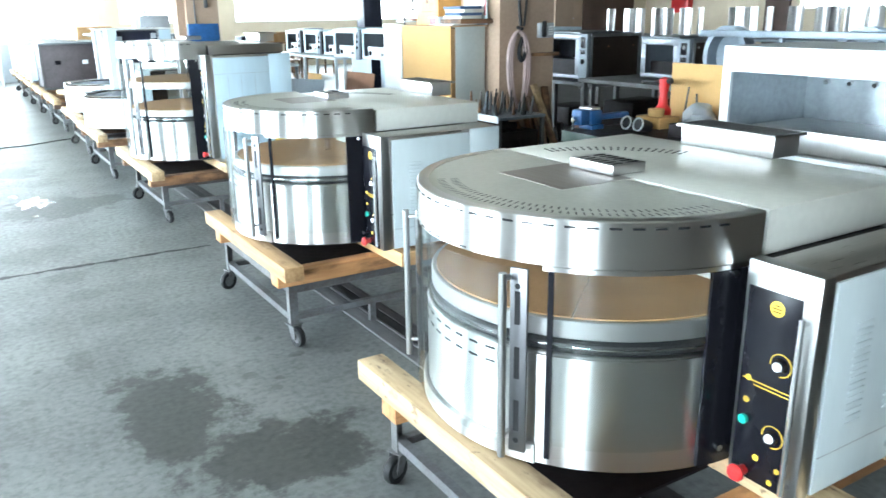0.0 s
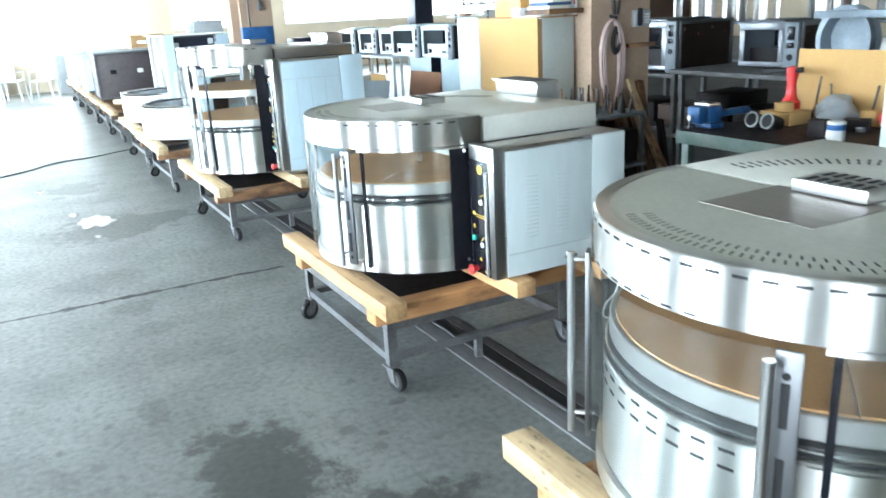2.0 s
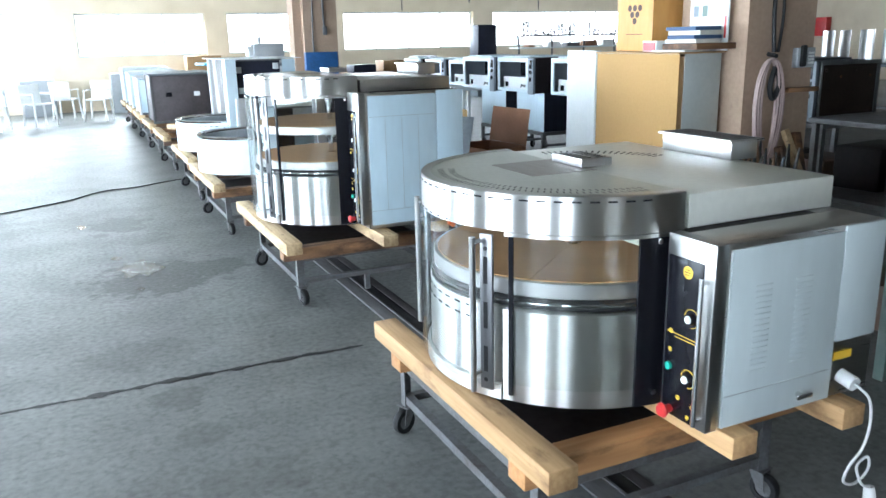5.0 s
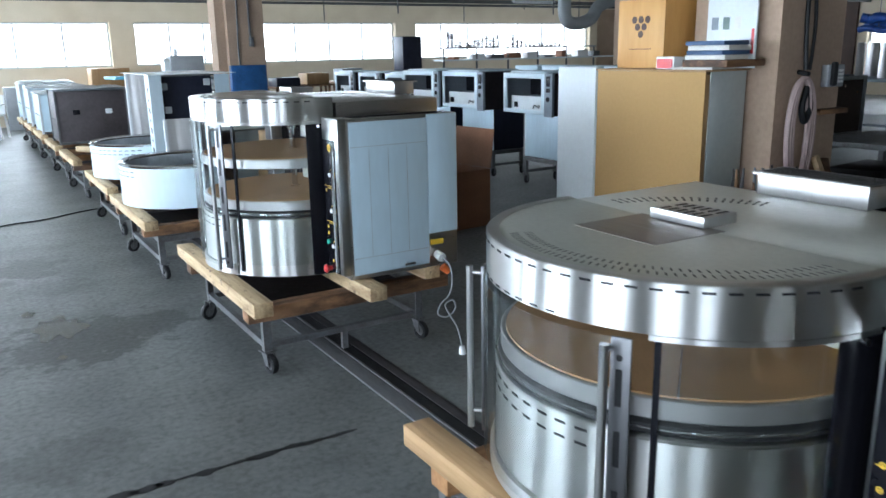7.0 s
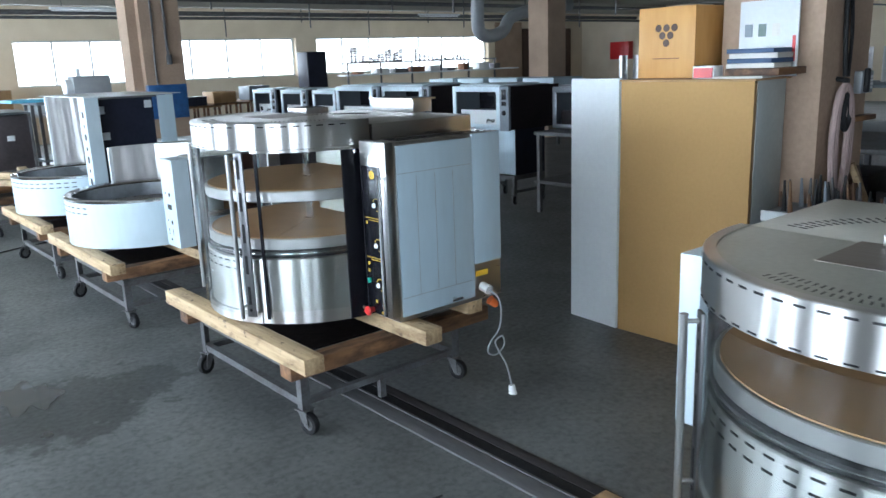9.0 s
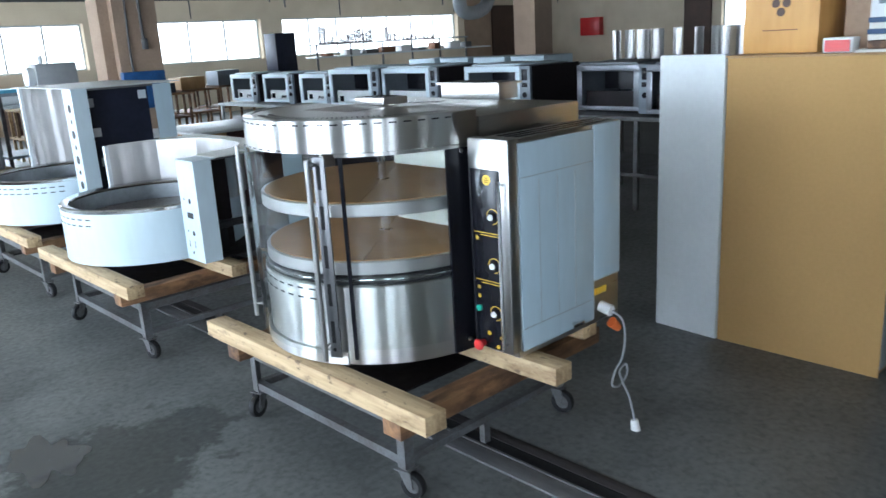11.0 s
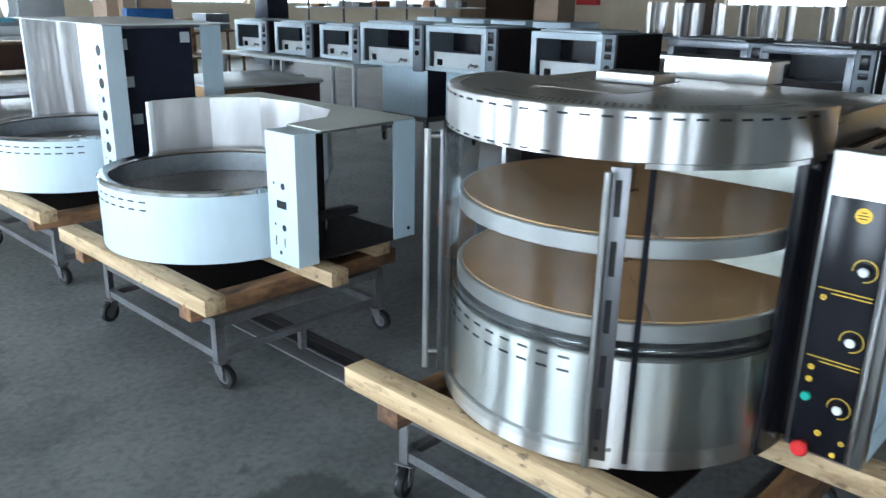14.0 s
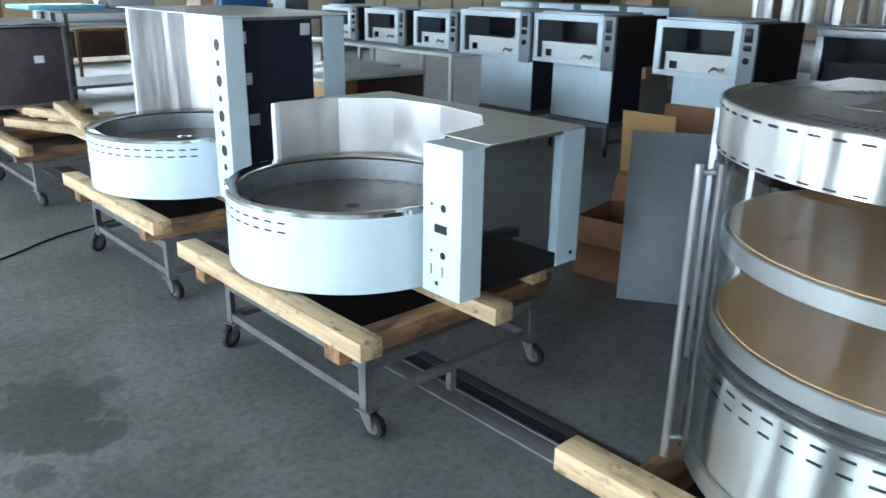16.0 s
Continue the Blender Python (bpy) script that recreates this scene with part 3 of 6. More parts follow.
def oven(m, decks, H, HB, HT, film_top, label, far_film=False):
    """Round glass-fronted deck oven. The origin is the middle of its round chamber, on the timber.
    H, HB and HT: the heights of the chamber, of the service box and of the hood."""
    o = thing("round_oven", m, label, "oven", "round ovens in the row")
    R = 0.505
    # black disc between timber and drum gives the darkness under the oven
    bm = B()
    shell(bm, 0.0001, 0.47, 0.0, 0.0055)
    part("foot_shade_disc", bm, RUBBER, o)
    bm = B()
    lathe(bm, [(0.05, 0.016), (0.478, 0.016), (0.482, 0.020), (0.482, 0.289), (0.478, 0.293), (0.05, 0.293)], n=96)
    drum = part("drum", bm, STEEL, o, "brushed steel drum")
    slots(drum, 0.482, 0.274, -50, 16, 11, 0.03, 0.006, RUBBER)
    slots(drum, 0.482, 0.240, -44, 16, 10, 0.03, 0.006, RUBBER)
    # steel panel round the front of the drum, below the fixed glass
    bm = B()
    shell(bm, 0.4825, 0.489, 0.008, 0.291, 31.5, 90, 48)
    part("drum_panel", bm, STEEL, o, "curved brushed steel front panel")
    bm = B()
    lathe(bm, [(0.36, 0.006), (0.494, 0.006), (0.497, 0.009), (0.497, 0.056), (0.494, 0.058), (0.484, 0.058), (0.484, 0.015), (0.36, 0.015)], -94, 31.4, 56)
    part("lower_ring", bm, STEEL, o, "steel ring below the drum")
    bm = B()
    lathe(bm, [(0.42, 0.294), (0.464, 0.294), (0.474, 0.301), (0.477, 0.310), (0.474, 0.321), (0.464, 0.329), (0.42, 0.329)], n=96)
    part("seal_ring", bm, RUBBER, o)
    bm = B()
    lathe(bm, [(0.470, 0.3115), (0.4785, 0.3120), (0.4790, 0.3140), (0.4785, 0.3160), (0.470, 0.3165)], n=96)
    part("seal_bead", bm, CHROME, o, "thin bright bead round the seal")

    def platter(z):
        p = new("platter")
        p.parent = o
        bm = B()
        lathe(bm, [(0.02, z), (0.466, z), (0.469, z + 0.003), (0.469, z + 0.044), (0.466, z + 0.047), (0.457, z + 0.047), (0.457, z + 0.041), (0.02, z + 0.041)], n=96)
        part("rim", bm, STEEL_W, p)
        bm = B()
        for a in (0, 180):
            lathe(bm, [(0.028, z + 0.042), (0.455, z + 0.042), (0.455, z + 0.050), (0.028, z + 0.050)], a + 40.25, a + 219.75, 48)
        part("baking_stone", bm, STONE, p, "tan baking stone in two halves")
    platter(0.330)
    if decks == 2:
        platter(0.533)
    bm = B()
    tube(bm, (0, 0, 0.06), (0, 0, H - 0.01), 0.016, 20)
    tube(bm, (0, 0, H - 0.07), (0, 0, H - 0.005), 0.026, 20)
    if decks == 2:
        tube(bm, (0, 0, 0.47), (0, 0, 0.52), 0.03, 20)
    part("shaft", bm, CHROME, o)
    # heater tray under each roof, running from the middle to the column
    for z in ([H - 0.095] if decks == 1 else [H - 0.112, 0.428]):
        bm = B()
        box(bm, 0.03, 0.42, -0.470, -0.04, z, z + 0.090, 0.004)
        part("heater_tray", bm, CAPFILM, o, "pale sheet-steel heater tray")
    # cap
    c = new("cap")
    c.parent = o
    bm = B()
    lathe(bm, [(R - 0.004, H), (R, H + 0.002), (R, H + 0.107), (R - 0.003, H + 0.110), (R - 0.032, H + 0.110), (R - 0.032, H + 0.106), (R - 0.006, H + 0.106), (R - 0.006, H)], -94, 92, 90)
    part("cap_rim", bm, STEEL, c, "brushed steel rim with a row of slots")
    bm = B()
    lathe(bm, [(0.0005, H + 0.098), (R - 0.0322, H + 0.098), (R - 0.0322, H + 0.1085), (0.0005, H + 0.1085)], -94, 92, 72)
    part("cap_top", bm, CAPFILM if film_top else STEEL_H, c)
    bm = B()
    lathe(bm, [(0.0005, H), (R - 0.007, H), (R - 0.007, H + 0.006), (0.0005, H + 0.006)], -94, 92, 72)
    part("chamber_roof", bm, BROWNBLACK, c)
    slots(c, R, H + 0.094, -70, 78, 28, 0.026, 0.005, RUBBER)
    slots(c, R, H + 0.008, -70, 8, 14, 0.026, 0.004, RUBBER)
    bm = B()
    for ring, n_, ln in ((0.440, 48, 0.022), (0.404, 44, 0.022)):     # radial slots in the top, as raised strips with the shade in their colour
        for i in range(n_):
            a = radians(-28 + 110 * i / (n_ - 1))
            mm = Matrix.Rotation(a, 4, "Z") @ Matrix.Translation((-ring, 0, 0)) @ Matrix.Rotation(radians(12), 4, "Z")
            box(bm, -ln / 2, ln / 2, -0.0023, 0.0023, H + 0.1075, H + 0.1089, 0, mm)
    tagged(part("top_perforation", bm, DULL, c), kind="stuff")
    # flat top vent in the middle
    v = new("top_vent")
    v.parent = o
    bm = B()
    box(bm, -0.21, 0.03, -0.08, 0.19, H + 0.1082, H + 0.1094)
    part("vent_plate", bm, STEEL_D, v, "darker square steel plate")
    bm = B()
    box(bm, -0.005, 0.115, -0.045, 0.130, H + 0.113, H + 0.140, 0.002)
    part("vent_housing", bm, STEEL_W, v)
    bm = B()
    for i in range(6):
        box(bm, 0.006, 0.042, -0.032 + 0.026 * i, -0.022 + 0.026 * i, H + 0.1395, H + 0.1412)
        box(bm, 0.062, 0.102, -0.032 + 0.026 * i, -0.022 + 0.026 * i, H + 0.1395, H + 0.1412)
    tagged(part("vent_grating", bm, RUBBER, v), kind="stuff")
    # rear hood, flush with the cap
    h = new("hood")
    h.parent = o
    bm = B()
    box(bm, 0.036, 0.60, -0.500, 0.500, H + 0.002, HT, 0.003)
    part("hood_body", bm, HOODFILM if film_top else STEEL_H, h)
    bm = B()
    for ring in (0.42, 0.385):
        for i in range(20):
            a = radians(196 + 62 * i / 19)
            mm = Matrix.Translation((0.05, 0, 0)) @ Matrix.Rotation(a, 4, "Z") @ Matrix.Translation((-ring, 0, 0))
            box(bm, -0.012, 0.012, -0.0035, 0.0035, HT - 0.001, HT + 0.0012, 0, mm)
    tagged(part("hood_perforation", bm, DULL, h), kind="stuff")
    bm = B()
    box(bm, 0.56, 0.68, -0.12, 0.23, HT + 0.001, HT + 0.062, 0.002)
    part("flue", bm, STEEL_W, h)
    bm = B()
    box(bm, 0.545, 0.70, -0.13, 0.24, HT + 0.062, HT + 0.070)
    fc = part("flue_cover", bm, STEEL_H, h, "ribbed steel flue cover")
    bm = B()
    for i in range(26):
        box(bm, 0.56, 0.685, -0.118 + 0.0135 * i, -0.113 + 0.0135 * i, HT + 0.0695, HT + 0.072)
    tagged(part("flue_ribbing", bm, IRON, h), kind="stuff")
    # body behind the chamber
    bm = B()
    box(bm, 0.50, 0.60, -0.53, 0.50, 0.03, H, 0.002)
    part("back_wall", bm, STEEL_W, o)
    bm = B()
    shell(bm, 0.4795, 0.484, 0.34, H - 0.002, 112, 256, 60)
    part("chamber_liner", bm, BROWNBLACK, o)
    bm = B()
    box(bm, 0.06, 0.498, 0.488, 0.503, 0.03, H)
    part("side_wall", bm, STEEL_W, o)
    bm = B()
    box(bm, 0.0, 0.498, -0.545, -0.495, 0.03, H)
    part("chamber_wall", bm, BROWNBLACK, o)
    bm = B()
    box(bm, 0.016 if far_film else 0.15, 0.585, 0.600, 0.668, 0.012, HB - 0.004, 0.003)
    part("far_side_box", bm, FILM_W if far_film else STEEL_G, o, "far side box of sheet metal")
    # added dark box fills the shaded gap before the far side box
    bm = B()
    box(bm, 0.06, 0.585, 0.504, 0.5995, 0.012, HB - 0.03, 0.002)
    part("dark_gap_fill", bm, BROWNBLACK, o)
    bm = B()
    shell(bm, 0.490, R - 0.004, 0.012, H - 0.002, 76.5, 90, 12)
    part("dark_glass_edge", bm, BLACK, o)
    for a in (83,):
        for z in (0.055, H - 0.022):
            bm = B()
            p = Vector((-math.cos(radians(a)), -math.sin(radians(a)), 0))
            tube(bm, p * (R - 0.004) + Vector((0, 0, z)), p * (R + 0.004) + Vector((0, 0, z)), 0.008, 12)
            part("screw", bm, CHROME, o)
    # glass
    for a0, a1, r in ((36.0, 76.2, 0.498), (-92, -40, 0.490)):
        bm = B()
        shell(bm, r - 0.004, r, 0.066, H - 0.002, a0, a1, 24)
        part("fixed_glass", bm, GLASS, o).visible_shadow = False
    bm = B()
    shell(bm, 0.4985, 0.503, H - 0.012, H - 0.001, 33, 88, 24)
    part("upper_band", bm, STEEL, o)
    bm = B()
    shell(bm, 0.492, 0.501, 0.030, H - 0.004, 34.4, 35.9, 2)
    part("glass_seal", bm, BLACK, o)
    d = new("sliding_door")
    d.parent = o
    bm = B()
    shell(bm, 0.510, 0.514, 0.050, H - 0.012, -45, 24.5, 40)
    part("door_glass", bm, GLASS, d).visible_shadow = False
    for a, s in ((27.5, 1), (-44, -1)):
        ca, sa = math.cos(radians(a)), math.sin(radians(a))
        mm = Matrix.Rotation(radians(a), 4, "Z") @ Matrix.Translation((-0.517, 0, 0))
        bm = B()
        box(bm, -0.006, 0.003, -0.022, 0.020, 0.045, H - 0.008, 0.001, mm)
        st = part("door_stile", bm, STEEL_S, d, "slotted steel stile")
        bm = B()
        # raised black pieces stand for the dark openings in the stile
        zz = 0.10
        while zz < H - 0.10:
            box(bm, -0.0068, -0.004, -0.006, 0.008, zz, zz + 0.08, 0, mm)
            zz += 0.135
        for z in (0.075, H - 0.05):
            tube(bm, mm @ Vector((-0.0068, 0.001, z)), mm @ Vector((-0.004, 0.001, z)), 0.007, 12)
        tagged(part("stile_slot", bm, RUBBER, st), kind="stuff")
        bm = B()
        oy = 0.022 if a > 0 else 0.0
        tube(bm, mm @ Vector((-0.040, oy, 0.045)), mm @ Vector((-0.040, oy, H - 0.012)), 0.0095, 18)
        for z in (0.095, H - 0.03):
            tube(bm, mm @ Vector((-0.040, oy, z)), mm @ Vector((0.0, oy, z)), 0.006, 12)
        part("handle", bm, STEEL_C, d, "round steel bar handle")
    # control column
    k = new("control_column")
    k.parent = o
    XF, ZL = -0.056, 0.012 if decks == 1 else 0.040           # its face and its foot
    bm = B()
    box(bm, XF, -0.012, -0.705, -0.526, ZL, HB, 0.006)
    part("column_body", bm, STEEL_C, k)
    bm = B()
    ztop = HB - (0.058 if decks == 1 else 0.102)
    box(bm, XF - 0.0035, XF + 0.001, -0.668, -0.538, ZL + 0.004, ztop, 0.001)
    part("control_panel", bm, BLACK, k, "black glass control panel")
    bm = B()
    tube(bm, (XF - 0.022, -0.682, ZL + 0.02), (XF - 0.022, -0.682, ztop - 0.03), 0.007, 16)
    for z in (ZL + 0.035, ztop - 0.045):
        tube(bm, (XF - 0.022, -0.682, z), (XF + 0.002, -0.682, z), 0.005, 12)
    part("edge_bar", bm, CHROME, k, "upright chrome bar on stand-offs")
    levels = (0.146, 0.318) if decks == 1 else (0.178, 0.349, 0.519)
    xp = XF - 0.0036
    for z in levels:
        knob(k, -0.635, z, xp)
    bm = B()
    zt = ztop - 0.035
    tube(bm, (xp - 0.0004, -0.612, zt), (xp + 0.0004, -0.612, zt), 0.0175, 24)
    part("emblem", bm, YELLOW, k, "round yellow emblem")
    bm = B()
    for i in range(3):                        # dark bars across the emblem
        w = (0.006, 0.012, 0.010)[i]
        box(bm, xp - 0.0009, xp - 0.0003, -0.612 - w, -0.612 + w, zt + 0.006 - 0.007 * i, zt + 0.0085 - 0.007 * i)
    tagged(part("emblem_bar", bm, BLACK, k), kind="stuff")
    for z in levels[1:]:
        for dz in (0.060, 0.069):
            bm = B()
            box(bm, xp - 0.0004, xp + 0.0004, -0.662, -0.545 if dz < 0.065 else -0.575, z - dz, z - dz + 0.0022)
            part("rule_line", bm, YELLOW, k)
    spots = [(-0.560, 0.262, 0.0075), (-0.560, 0.208, 0.0075), (-0.600, 0.078, 0.0075), (-0.655, 0.070, 0.0065), (-0.640, 0.034, 0.0065)]
    if decks == 2:
        spots = [(y, z + 0.022, r_) for y, z, r_ in spots[1:]] + [(-0.560, 0.262, 0.007), (-0.560, 0.438, 0.007)]
    for y, z, r_ in spots:                    # little ringed signs
        sg = new("sign")
        sg.parent = k
        sg.matrix_local = pose(xp, y, z, 0, -90, 0)
        bm = B()
        shell(bm, r_ * 0.55, r_, -0.0004, 0.0005, n=16)
        box(bm, -r_ * 0.3, r_ * 0.3, -r_ * 0.3, r_ * 0.3, -0.0004, 0.0004)
        part("ring", bm, YELLOW, sg)
    zg, zs = (0.160, 0.034) if decks == 1 else (0.186, 0.058)
    bm = B()
    tube(bm, (xp, -0.560, zg), (xp - 0.008, -0.560, zg), 0.011, 18)
    part("green_button", bm, TEAL, k, "round green push button")
    bm = B()
    tube(bm, (xp, -0.572, zs), (xp - 0.022, -0.572, zs), 0.012, 16)
    b2 = B()
    lathe(b2, [(0.0005, 0), (0.019, 0), (0.021, 0.003), (0.021, 0.008), (0.016, 0.014), (0.0005, 0.016)], n=24)
    bmesh.ops.transform(b2, matrix=Matrix.Translation((xp - 0.022, -0.572, zs)) @ Matrix.Rotation(radians(-90), 4, "Y"), verts=b2.verts)
    tmp = bpy.data.meshes.new("stop")
    b2.to_mesh(tmp)
    b2.free()
    bm.from_mesh(tmp)
    bpy.data.meshes.remove(tmp)
    part("stop_button", bm, RED, k, "red mushroom stop button")
    # service box with its film-covered side
    s = new("service_box")
    s.parent = o
    bm = B()
    box(bm, -0.012, 0.585, -0.695, -0.548, 0.012, HB - 0.004, 0.003)
    part("box_body", bm, STEEL_H, s)
    bm = B()
    box(bm, 0.002, 0.415, -0.703, -0.6955, 0.014 if decks == 1 else 0.034, HB - 0.020, 0.002)
    sp = part("side_panel", bm, FILM_P if decks == 1 else FILM, s, "side panel under pale blue protective film")
    # no recess is cut: black strips carry the grooves' darkness
    for y in (-0.672, -0.635, -0.598) if decks == 2 else ():
        bm = B()
        box(bm, 0.03, 0.565, y, y + 0.018, HB - 0.0055, HB - 0.0025, 0.0005)
        part("groove_strip", bm, BLACK, s, "black strip for a dark groove in the top of the box")
    if decks == 1:
        bm = B()
        for cx_ in (0.12, 0.27):
            for i in range(16):
                z = 0.16 + 0.016 * i
                box(bm, cx_ - 0.03, cx_ + 0.03, -0.7055, -0.7025, z, z + 0.006, 0.001)
        tagged(part("louvre_field", bm, FILM_P, sp), kind="stuff")
    bm = B()
    for z in ((0.105,) if decks == 1 else (0.115, HB - 0.135)):
        box(bm, 0.006, 0.403, -0.7042, -0.7028, z, z + 0.0018)
    if decks == 2:
        for x in (0.10, 0.20, 0.30):
            box(bm, x, x + 0.0014, -0.7040, -0.7028, 0.12, HB - 0.15)
    tagged(part("film_seam", bm, GREYPL, sp), kind="stuff")
    bm = B()
    box(bm, 0.417, 0.583, -0.7025, -0.6955, 0.185, HB - 0.006, 0.002)
    part("rear_panel", bm, FILM_P if decks == 1 else FILM, s)
    bm = B()
    box(bm, 0.425, 0.50, -0.6985, -0.6955, 0.125, 0.150)
    part("yellow_label", bm, YELLOW, s, "yellow warning label")
    bm = B()
    tube(bm, (0.285, -0.703, 0.055), (0.285, -0.722, 0.055), 0.008, 14)
    box(bm, 0.262, 0.322, -0.726, -0.718, 0.048, 0.062, 0.003)
    part("latch", bm, CHROME, s)
    return o


def power_cable(ox, oy, orange):
    c = thing("power_cable", pose(ox + 0.46, oy - 0.70, ZB), "white power cable with a plug hanging loose", "cable")
    bm = B()
    tube(bm, (0, 0, 0.075), (0, -0.05, 0.065), 0.022, 16)
    part("gland", bm, PLASTIC, c)
    bm = B()
    pts = [(0, -0.05, 0.065), (0.02, -0.085, 0.03), (0.03, -0.09, -0.05), (0.01, -0.09, -0.12), (-0.045, -0.095, -0.16), (-0.055, -0.09, -0.21), (0.0, -0.085, -0.235), (0.045, -0.09, -0.20),
           (0.03, -0.095, -0.15), (-0.02, -0.10, -0.165), (0.01, -0.10, -0.23), (0.055, -0.095, -0.255)]
    if orange:
        pts = pts[:-1] + [(0.05, -0.10, -0.30), (0.07, -0.11, -0.40)]
    sweep(bm, pts, 0.0042)
    part("cord", bm, GREYPL if orange else PLASTIC, c)
    e = Vector(pts[-1])
    bm = B()
    tube(bm, e, e + Vector((0.0, -0.008, -0.045)), 0.015, 14, 0.02)
    tube(bm, e + Vector((-0.008, -0.008, -0.045)), e + Vector((-0.008, -0.011, -0.065)), 0.0025, 8)
    tube(bm, e + Vector((0.008, -0.008, -0.045)), e + Vector((0.008, -0.011, -0.065)), 0.0025, 8)
    part("plug", bm, PLASTIC, c)
    if orange:
        bm = B()
        tube(bm, (0.0, -0.05, 0.02), (0.03, -0.06, -0.01), 0.022, 16, 0.016)
        part("sleeve", bm, ORANGE, c, "orange sleeve")


ROW = [  # oven middle x, y; timber from, to; trolley corner
    (1.275, 1.445, 0.70, 1.97, 0.87, 0.95),
    (1.41, 3.63, 2.97, 4.21, 0.985, 3.15),
    (1.41, 6.31, 5.56, 6.93, 1.03, 5.83),
    (1.385, 8.44, 7.70, 9.03, 0.99, 7.83),
    (1.42, 10.07, 9.36, 10.62, 1.01, 9.46),
]
trolley_one = trolley(pose(ROW[0][4], ROW[0][5], 0))
for r in ROW[1:]:
    copy_thing(trolley_one, pose(r[4], r[5], 0))
for i, r in enumerate(ROW):
    timbers(r[0], r[1], r[2], r[3], long_third=i < 2, beam=WOODY if i == 1 else None, joist=WOODO if i < 2 else None)
oven(pose(ROW[0][0], ROW[0][1], ZB), 1, 0.512, 0.533, 0.620, True, "single-deck round steel oven with a pale film-covered hood, on timber")
oven(pose(ROW[1][0], ROW[1][1], ZB), 1, 0.524, 0.533, 0.622, True, "single-deck round steel oven with glass sliding doors, on a trolley", far_film=True)
oven(pose(ROW[2][0], ROW[2][1], ZB), 2, 0.755, 0.778, 0.838, False, "tall double-deck round steel oven with two tan stone platters")
power_cable(ROW[1][0], ROW[1][1], False)
power_cable(ROW[2][0], ROW[2][1], True)


def shell_oven(m, H, tall, label):
    """An unfinished oven body: film-covered pan, bent back wall, punched column and open frame."""
    o = thing("oven_shell", m, label, "oven shell", "unfinished oven bodies")
    R = 0.505
    # black disc below the pan, put there for the dark gap
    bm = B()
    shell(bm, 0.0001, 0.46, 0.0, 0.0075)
    part("foot_shade_disc", bm, RUBBER, o)
    bm = B()
    lathe(bm, [(0.44, 0.008), (R, 0.008), (R, 0.296), (R - 0.004, 0.296), (R - 0.004, 0.014), (0.44, 0.014)], n=96)
    part("pan_wall", bm, FILM_W, o, "pan wall under pale film")
    bm = B()
    lathe(bm, [(R - 0.006, 0.287), (R + 0.001, 0.293), (R + 0.001, 0.309), (R - 0.008, 0.317), (R - 0.045, 0.309), (R - 0.048, 0.302), (R - 0.045, 0.292), (R - 0.040, 0.289), (R - 0.038, 0.300), (R - 0.012, 0.305)], n=96)
    part("pan_lip", bm, CHROME, o, "rolled bright steel lip")
    bm = B()
    shell(bm, R - 0.0445, R - 0.040, 0.2005, 0.2915, n=96)
    part("pan_lining", bm, INNER, o, "dull steel inside of the pan")
    bm = B()
    shell(bm, 0.018, R - 0.041, 0.196, 0.2)
    part("pan_floor", bm, PANFLOOR, o)
    bm = B()
    shell(bm, 0.0005, 0.030, 0.2002, 0.2015, n=24)
    for i in range(40):
        a = radians(9 * i)
        p = Vector((-0.43 * math.cos(a), -0.43 * math.sin(a), 0.2002))
        box(bm, p.x - 0.006, p.x + 0.006, p.y - 0.003, p.y + 0.003, 0.1985, 0.2012)
    tagged(part("pan_perforation", bm, RUBBER, o), kind="stuff")
    end, count = (70, 22) if tall else (24, 14)
    slots(o, R, 0.262, -64, end, count, 0.034, 0.0065, RUBBER)
    slots(o, R, 0.228, -64, end, count, 0.034, 0.0065, RUBBER)
    # bent back wall in flat plates, from the far side round to the near one
    pts = [(-0.03, 0.505), (0.12, 0.50), (0.27, 0.47), (0.46, 0.30), (0.50, 0.02), (0.46, -0.28), (0.30, -0.45), (0.05, -0.50)]
    zb = 0.285
    YC = -0.70 if tall else -0.735          # outer edge of the column
    for (ax, ay), (bx, by) in zip(pts, pts[1:]):
        bm = B()
        d = Vector((bx - ax, by - ay, 0))
        out = Vector((-d.y, d.x, 0)).normalized()
        side = {}
        for i in range(9):
            for j in range(5):
                u, v = i / 8, j / 4
                wave = (0.011 if tall else 0.003) * math.sin(2 * math.pi * u * 1.5 + 0.9 * v) * math.sin(math.pi * u)
                for s_ in (0, 1):
                    p = Vector((ax, ay, 0)) + d * u + out * (wave + 0.003 * s_)
                    side[i, j, s_] = bm.verts.new((p.x, p.y, zb + (H - zb) * v))
        for i in range(8):
            for j in range(4):
                for s_ in (0, 1):
                    bm.faces.new([side[i, j, s_], side[i + 1, j, s_], side[i + 1, j + 1, s_], side[i, j + 1, s_]])
        for i in range(8):
            for j in (0, 4):
                bm.faces.new([side[i, j, 0], side[i + 1, j, 0], side[i + 1, j, 1], side[i, j, 1]])
        for j in range(4):
            for i in (0, 8):
                bm.faces.new([side[i, j, 0], side[i, j + 1, 0], side[i, j + 1, 1], side[i, j, 1]])
        part("back_plate", bm, STEEL_W, o)
    bm = B()
    box(bm, -0.055, -0.03, 0.490, 0.520, 0.285, H, 0.002)
    part("edge_post", bm, PALE, o)
    # top plate behind the bent wall, as strips so that the chamber stays open
    bm = B()
    outline = pts + [(0.05, YC + 0.004), (0.60, -0.70), (0.60, 0.515), (-0.03, 0.515)]
    top = [bm.verts.new((x, y, H)) for x, y in outline]
    f = bm.faces.new(top)
